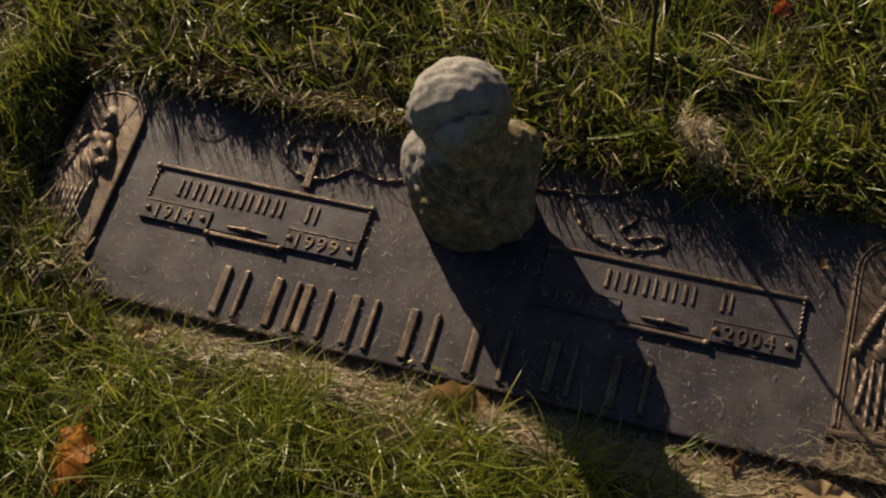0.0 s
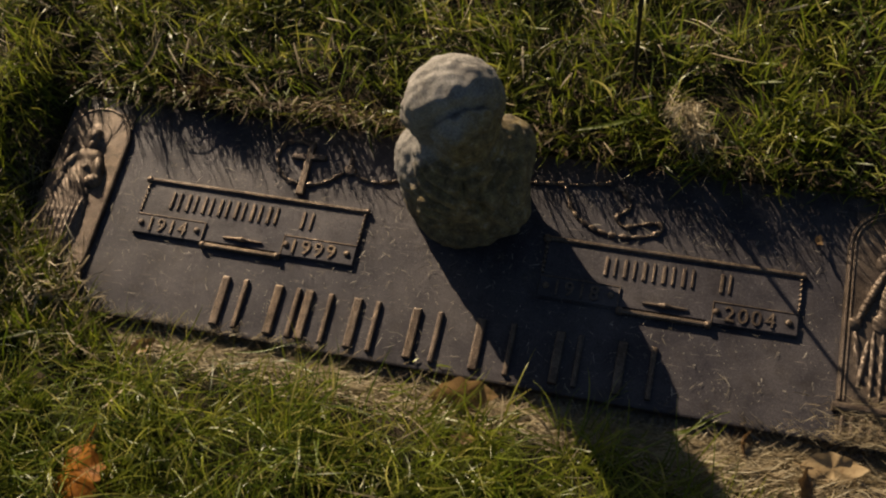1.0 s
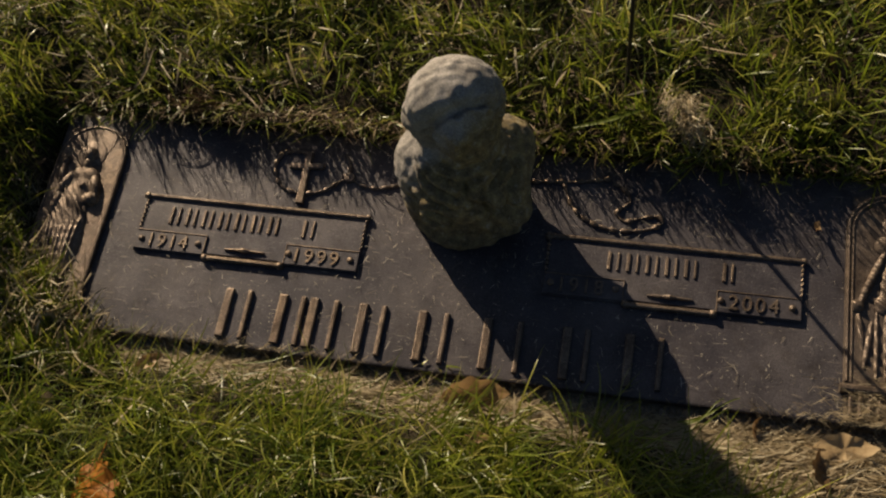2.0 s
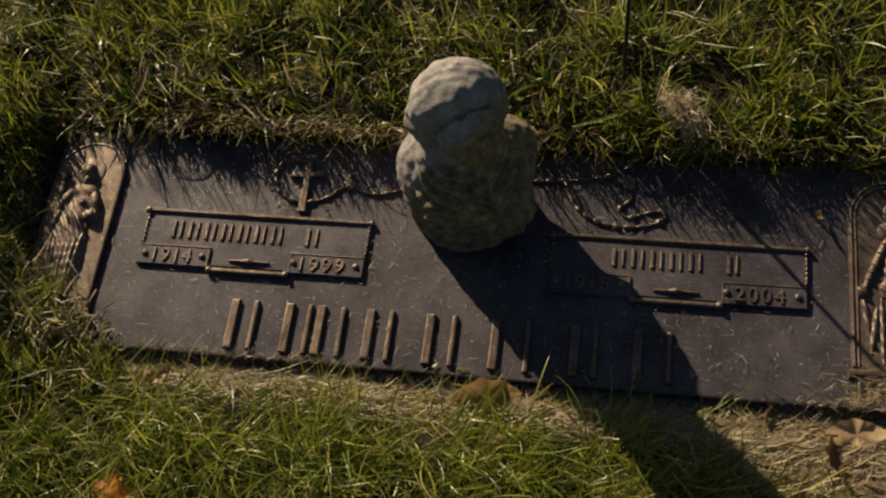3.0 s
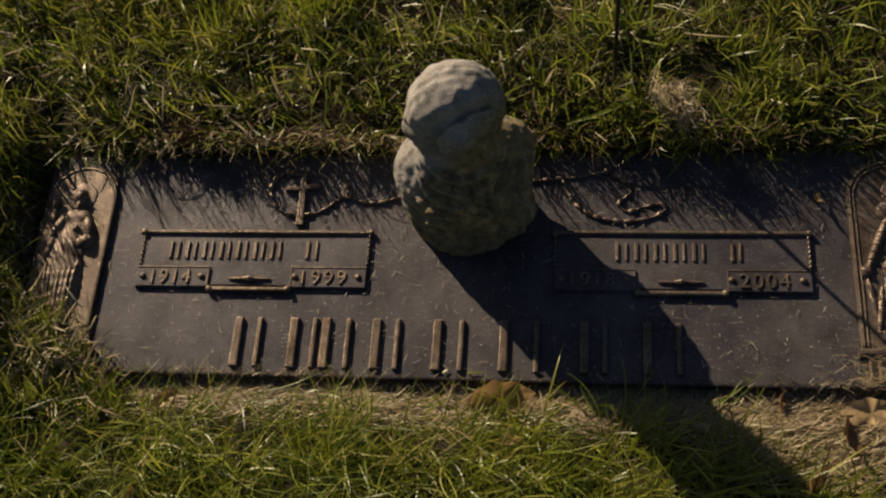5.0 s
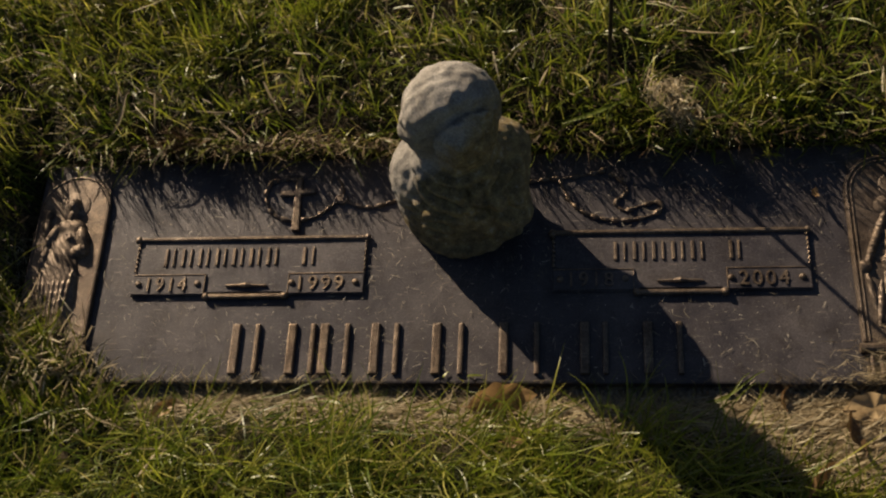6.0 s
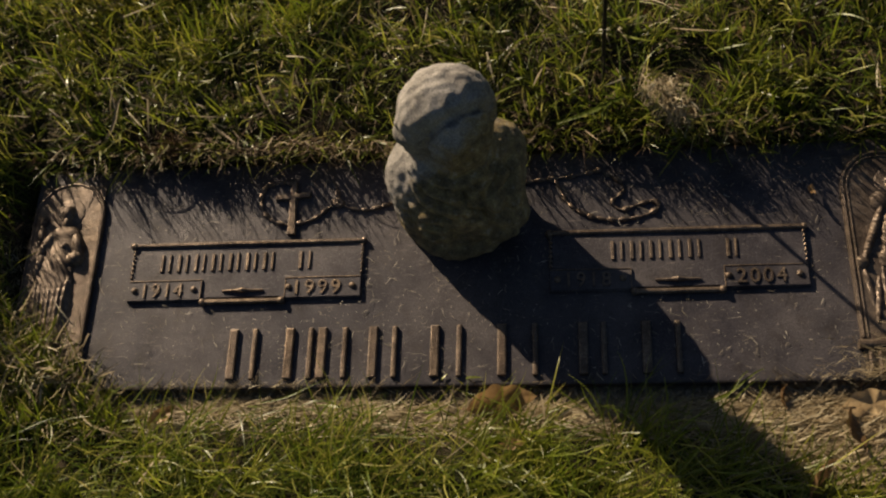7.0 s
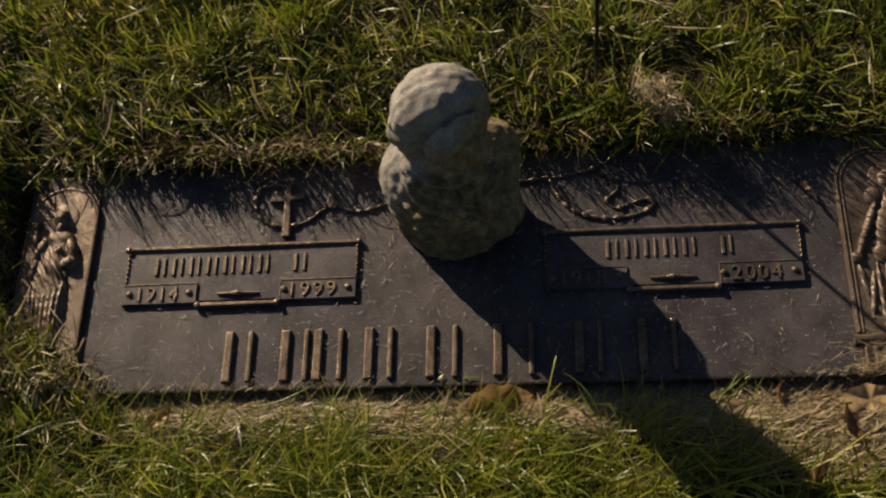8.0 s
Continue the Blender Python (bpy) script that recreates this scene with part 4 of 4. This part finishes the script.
# straw matted flat in front of the marker
n = 4600
right = RNG.rand(n) < 0.86
sx = np.where(right, RNG.normal(0.415, 0.065, n), RNG.uniform(-0.46, 0.40, n))
sy = np.where(right, RNG.normal(-0.208, 0.028, n), Y_LOW - 0.036 - np.abs(RNG.normal(0, 0.016, n)))
ok = sy < Y_LOW - 0.046
sx, sy = sx[ok], sy[ok]
n = len(sx)
stuff("straw_mat", *blades(np.stack([sx, sy, ground_z(sx, sy) + RNG.uniform(0.004, 0.020, n)], 1), RNG.normal(0.1, 0.45, n) + np.pi * (RNG.rand(n) < 0.5), RNG.uniform(1.40, 1.65, n), RNG.normal(0.05, 0.12, n),
                           RNG.uniform(0.010, 0.040, n), RNG.uniform(0.0008, 0.0020, n), RNG.normal(0, 0.5, n), 4, 0.5), STRAW, "pale straw matted flat in front of the marker", "dry grass")

# a thick lip of sod that leans over the upper edge
n = 260
ox, oy = RNG.normal(-0.372, 0.022, n), 0.160 + np.abs(RNG.normal(0, 0.010, n))
stuff("sod_lip", *blades(np.stack([ox, oy, ground_z(ox, oy)], 1), -np.pi / 2 + RNG.normal(0, 1.0, n), RNG.uniform(0.0, 0.6, n), RNG.uniform(0.1, 1.2, n),
                         RNG.uniform(0.02, 0.042, n), RNG.uniform(0.0010, 0.0026, n), RNG.normal(0, 0.6, n)), THATCH, "brown rooty lip of sod above the marker", "sod")

# long blades that reach over the marker's edges
n = 900
ox = RNG.uniform(-0.60, 0.60, n)
low = (RNG.rand(n) < 0.12) & (ox < 0.30)
oy = np.where(low, Y_LOW - 0.030 - RNG.uniform(0, 0.03, n), Y_TOP + 0.004 + RNG.uniform(0, 0.03, n))
az = np.where(low, radians(40) + RNG.normal(0, 0.5, n), -np.pi / 2 + RNG.normal(0, 0.8, n))
stuff("overhanging_grass", *blades(np.stack([ox, oy, ground_z(ox, oy)], 1), az, RNG.uniform(0.3, 1.2, n), RNG.uniform(0.2, 1.0, n),
                                   RNG.uniform(0.020, 0.062, n), RNG.uniform(0.0012, 0.0030, n), RNG.normal(0, 0.6, n), 6, 0.5), GREEN, "grass blades leaning over the marker's edge", "grass")

# grass that has crept over the front left corner
n = 3400
ox, oy = RNG.uniform(-0.66, -0.40, n), RNG.uniform(-0.21, -0.030, n)
in_corner = (ox + 0.60) / 0.19 + (oy + 0.19) / 0.150 < 1 + 0.12 * RNG.normal(0, 1, n)
ox, oy = ox[in_corner], oy[in_corner]
n = len(ox)
stuff("corner_grass", *blades(np.stack([ox, oy, root_z(ox, oy)], 1), RNG.uniform(-0.6, 2.6, n), RNG.uniform(0.2, 1.2, n), RNG.normal(0.5, 0.5, n),
                              RNG.uniform(0.025, 0.070, n), RNG.uniform(0.0012, 0.0032, n), RNG.normal(0, 0.7, n)), GREEN, "grass grown over the marker's corner", "grass")

n = 1500
ox, oy = RNG.uniform(-0.63, -0.41, n), RNG.uniform(-0.20, -0.035, n)
in_corner = (ox + 0.60) / 0.19 + (oy + 0.19) / 0.150 < 1.12 + 0.18 * RNG.normal(0, 1, n)
ox, oy = ox[in_corner], oy[in_corner]
n = len(ox)
stuff("corner_straw", *blades(np.stack([ox, oy, root_z(ox, oy) + 0.028 * RNG.rand(n)], 1), RNG.uniform(0, 2 * np.pi, n), RNG.uniform(0.7, 1.5, n), RNG.normal(0.3, 0.5, n),
                              RNG.uniform(0.018, 0.050, n), RNG.uniform(0.0010, 0.0026, n), RNG.normal(0, 0.7, n)), STRAW, "dead straw mixed into the grass on the marker's corner", "dry grass")

# taller grass beside the marker's end and along its upper edge
n = 400
ex, ey = RNG.uniform(-0.665, -0.570, n), RNG.uniform(-0.06, 0.24, n)
stuff("edge_grass", *blades(np.stack([ex, ey, ground_z(ex, ey)], 1), RNG.uniform(0, 2 * np.pi, n), np.abs(RNG.normal(0.3, 0.3, n)), RNG.normal(0.5, 0.4, n),
                            RNG.uniform(0.030, 0.068, n), RNG.uniform(0.0010, 0.0026, n), RNG.normal(0, 0.8, n)), GREEN, "taller grass standing beside the marker", "grass")
n = 360
ex, ey = np.where(RNG.rand(n) < 0.32, RNG.uniform(-0.54, 0.0, n), RNG.uniform(0.08, 0.58, n)), 0.156 + 0.055 * RNG.rand(n)
stuff("tall_edge_blades", *blades(np.stack([ex, ey, ground_z(ex, ey)], 1), -np.pi / 2 + RNG.normal(0, 1.2, n), np.abs(RNG.normal(0.25, 0.2, n)), RNG.normal(0.4, 0.4, n),
                                  RNG.uniform(0.035, 0.078, n), RNG.uniform(0.0010, 0.0022, n), RNG.normal(0, 0.8, n), 7), GREEN, "thin tall blades along the marker's upper edge", "grass")

# dead roots and stems draped over the upper edge
n = 620
ex, ey = RNG.uniform(-0.52, 0.50, n), Y_TOP + 0.002 + 0.016 * RNG.rand(n)
ex = np.where(RNG.rand(n) < 0.5, RNG.normal(-0.16, 0.10, n), ex)
stuff("draped_roots", *blades(np.stack([ex, ey, ground_z(ex, ey) + 0.006 + 0.026 * RNG.rand(n)], 1), -np.pi / 2 + RNG.normal(0, 1.1, n), RNG.uniform(0.3, 1.4, n), RNG.uniform(0.0, 1.0, n),
                              RNG.uniform(0.016, 0.050, n), RNG.uniform(0.0006, 0.0018, n), RNG.normal(0, 0.6, n), 6, 0.9), ROOTS, "dead roots and stems draped over the marker's edge", "dry grass")

# mowing clippings on the bronze
n = 3400
cx, cy = RNG.uniform(-0.55, 0.55, n), RNG.uniform(Y_LOW + 0.004, Y_TOP - 0.005, n)
stuff("grass_clippings", *blades(np.stack([cx, cy, np.full(n, 0.0015)], 1), RNG.uniform(0, 2 * np.pi, n), np.full(n, 1.52), RNG.normal(0, 0.05, n),
                                 0.0014 + 0.013 * RNG.rand(n) ** 6, RNG.uniform(0.0004, 0.0011, n), RNG.normal(0, 0.2, n), 3, 0.3), CLIPPED, "dry grass clippings scattered on the bronze", "clippings")


# ---- fallen leaves ----
def leaf_bm(size, lobes, curl, seed):
    """A lobed leaf, bent across and along, with its stalk."""
    r = random.Random(seed)
    bm = bmesh.new()
    rim = []
    count = 96
    for k in range(count):
        a = 2 * math.pi * k / count
        if lobes:
            tips = ((0.0, 1.0), (0.85, 0.88), (-0.85, 0.88), (1.75, 0.62), (-1.75, 0.62))[:max(3, lobes)]
            far = max(0.72 if lobes == 5 else 0.42, max(h * max(0.0, 1 - abs(math.remainder(a - t, 2 * math.pi)) / 0.80) ** 0.7 for t, h in tips))
            far *= 1 + 0.07 * math.sin(17 * a + seed) + r.uniform(-0.03, 0.03)
            rim.append((size * far * math.cos(a), size * far * math.sin(a)))
        else:
            c = math.cos(a)
            rim.append((size * c, size * 0.46 * math.copysign(1 - c * c, math.sin(a)) * (1 - 0.25 * c) * (1 + 0.08 * math.sin(11 * a + seed))))
    rings = []
    for f in (0.0, 0.25, 0.5, 0.75, 1.0):
        row = []
        for x, y in (rim if f else [(0, 0)]):
            x, y = x * f, y * f
            z = curl * ((y / size) ** 2 * 0.7 + (x / size) ** 2 * 0.35) * size + 0.07 * size * f * f * math.sin(5 * math.atan2(y, x) + seed)
            row.append(bm.verts.new((x, y, z)))
        rings.append(row)
    for a, b in zip(rings[1:], rings[2:]):
        for k in range(count):
            bm.faces.new((a[k], a[(k + 1) % count], b[(k + 1) % count], b[k]))
    for k in range(count):
        bm.faces.new((rings[0][0], rings[1][k], rings[1][(k + 1) % count]))
    for fc in bm.faces:
        fc.smooth = True
    return bm


def leaf(place, size, lobes, curl, turn, material, label, seed):
    thing = new("fallen_leaf")
    part("blade", leaf_bm(size, lobes, curl, seed), material, thing)
    part("stalk", add_tube(bmesh.new(), smooth_line([(-size * 0.6, 0, 0.25 * curl * size * 0.6), (-size * 0.95, 0.03 * size, 0.35 * curl * size), (-size * 1.2, 0.10 * size, 0.3 * curl * size)], 4), 0.0006, 6), material, thing)
    thing.matrix_basis = pose(*place, *turn)
    return tagged(thing, label, "leaf", "fallen leaves")


leaf((-0.350, -0.354, 0.048), 0.049, 5, -0.5, (22, 4, -88), LEAF_ORANGE, "curled orange maple leaf lying on the grass", 1)
leaf((0.060, -0.174, 0.014), 0.041, 0, 1.0, (34, -6, 10), LEAF_TAN, "curled tan leaf against the marker's edge", 2)
leaf((0.461, -0.184, 0.012), 0.036, 0, 0.35, (6, 3, 8), LEAF_PALE, "pale tan dry leaf on the thatch", 3)
leaf((0.381, -0.276, 0.046), 0.036, 0, 1.2, (72, 10, 62), LEAF_BROWN, "dark brown curled leaf in the grass", 4)
leaf((0.431, -0.218, 0.028), 0.028, 0, 1.0, (45, 20, 95), LEAF_BROWN, "brown curled leaf in the grass", 5)
leaf((0.366, -0.170, 0.002), 0.016, 0, 1.4, (70, 10, 80), LEAF_BROWN, "small brown curled leaf stub at the marker's edge", 19)
leaf((-0.338, -0.188, 0.014), 0.018, 0, 1.0, (10, 5, 35), LEAF_TAN, "small tan leaf fragment on the thatch", 6)
leaf((0.075, -0.233, 0.044), 0.013, 0, 0.7, (5, 0, 5), LEAF_TAN, "small pale leaf fragment on the grass", 7)
leaf((0.248, 0.334, 0.024), 0.022, 3, 1.0, (20, 10, 30), LEAF_BROWN, "dark brown leaf sunk in the grass", 11)
leaf((0.438, 0.289, 0.026), 0.024, 3, 1.2, (30, 0, 100), LEAF_BROWN, "dark brown leaf sunk in the grass", 12)
leaf((0.360, 0.297, 0.036), 0.009, 0, 0.8, (10, 0, 60), LEAF_TAN, "small pale leaf fragment on the grass", 13)
leaf((0.290, 0.180, 0.024), 0.013, 3, 1.0, (30, 0, 10), LEAF_BROWN, "small rusty leaf beside the dry clump", 14)
leaf((0.448, 0.188, 0.028), 0.009, 3, 0.9, (25, 0, 50), LEAF_BROWN, "small rusty leaf in the grass", 15)
leaf((0.424, 0.078, 0.010), 0.011, 0, 1.2, (20, 30, 80), LEAF_TAN, "pale withered leaf tip on the bronze", 16)
leaf((-0.36, 0.168, 0.022), 0.015, 3, 1.0, (70, 0, 20), LEAF_BROWN, "brown leaf tucked under the sod", 17)
leaf((0.115, 0.150, 0.014), 0.008, 0, 0.8, (20, 0, 110), LEAF_TAN, "small tan leaf fragment at the marker's edge", 18)
leaf((0.322, 0.390, 0.050), 0.014, 5, 0.8, (20, 0, 40), LEAF_RED, "small red-orange leaf in the grass", 8)
leaf((-0.572, 0.158, 0.012), 0.014, 3, 1.0, (20, 10, 10), LEAF_BROWN, "rusty leaf tucked beside the marker", 9)
leaf((-0.462, -0.148, 0.010), 0.015, 3, 1.2, (30, 10, 100), LEAF_BROWN, "rusty brown leaf at the marker's corner", 10)


# ---- single dry stems and the uprooted clump behind the marker ----
def stem(name, a, b, sag, width, material, label):
    """One broad blade lying from a to b, bowed and folded along its rib."""
    a, b = Vector(a), Vector(b)
    side = (b - a).cross(Vector((0, 0, 1))).normalized()
    bm = bmesh.new()
    rows = []
    for k in range(13):
        t = k / 12
        c = a.lerp(b, t) + Vector((0, 0, sag * 4 * t * (1 - t))) + side * 0.004 * math.sin(5 * t)
        w = width * (0.35 + 0.65 * math.sin(math.pi * min(1, 0.15 + t * 0.9)))
        rows.append([bm.verts.new(c - side * w / 2), bm.verts.new(c - Vector((0, 0, width * 0.22))), bm.verts.new(c + side * w / 2)])
    for r0, r1 in zip(rows, rows[1:]):
        for k in range(2):
            bm.faces.new((r0[k], r0[k + 1], r1[k + 1], r1[k]))
    for f in bm.faces:
        f.smooth = True
    return tagged(part(name, bm, material, None), label, "grass blade")


stem("straw_blade", (-0.456, 0.172, 0.044), (-0.432, 0.228, 0.060), 0.004, 0.0052, STRAW, "pale tan dead blade standing out of the lawn")
stem("broad_blade", (0.128, 0.174, 0.032), (0.240, 0.206, 0.040), 0.008, 0.0060, GREEN, "broad pale green blade lying across the lawn")
stem("straw_blade", (-0.330, 0.215, 0.030), (-0.275, 0.150, 0.018), 0.008, 0.0030, STRAW, "pale dead blade leaning towards the marker")
stem("straw_blade", (0.170, -0.215, 0.020), (0.120, -0.178, 0.024), 0.016, 0.0026, STRAW, "bent pale straw arching in the grass")
stem("broad_blade", (-0.225, -0.172, 0.004), (-0.135, -0.150, 0.012), 0.006, 0.0018, GREEN, "long green blade lying along the marker's edge")
stem("broad_blade", (0.285, -0.176, 0.004), (0.351, -0.146, 0.014), 0.004, 0.0030, GREEN, "green blade leaning onto the marker's edge")
stem("broad_blade", (0.292, -0.178, 0.006), (0.334, -0.149, 0.016), 0.004, 0.0026, GREEN, "green blade leaning onto the marker's edge")
stem("broad_blade", (-0.560, -0.226, 0.020), (-0.445, -0.194, 0.030), 0.010, 0.0030, GREEN, "long green blade lying over the lawn")
stem("straw_blade", (-0.435, -0.188, 0.026), (-0.372, -0.226, 0.030), 0.006, 0.0028, STRAW, "pale dead blade lying over the grass")

n = 460
along = RNG.uniform(0, 1, n)
kx, ky = 0.242 + 0.034 * along + RNG.normal(0, 0.009, n), 0.214 - 0.040 * along + RNG.normal(0, 0.008, n)
clump_v, clump_f = blades(np.stack([kx, ky, ground_z(kx, ky) + 0.018 + 0.026 * RNG.rand(n)], 1), -1.1 + RNG.normal(0, 0.9, n), RNG.uniform(0.9, 2.0, n), RNG.normal(0.3, 0.9, n),
                          RNG.uniform(0.010, 0.032, n), RNG.uniform(0.0006, 0.0018, n), RNG.normal(0, 0.6, n), 4)
stuff("dry_root_clump", clump_v, clump_f, STRAW, "uprooted clump of dry grass roots on the lawn", "dry grass")
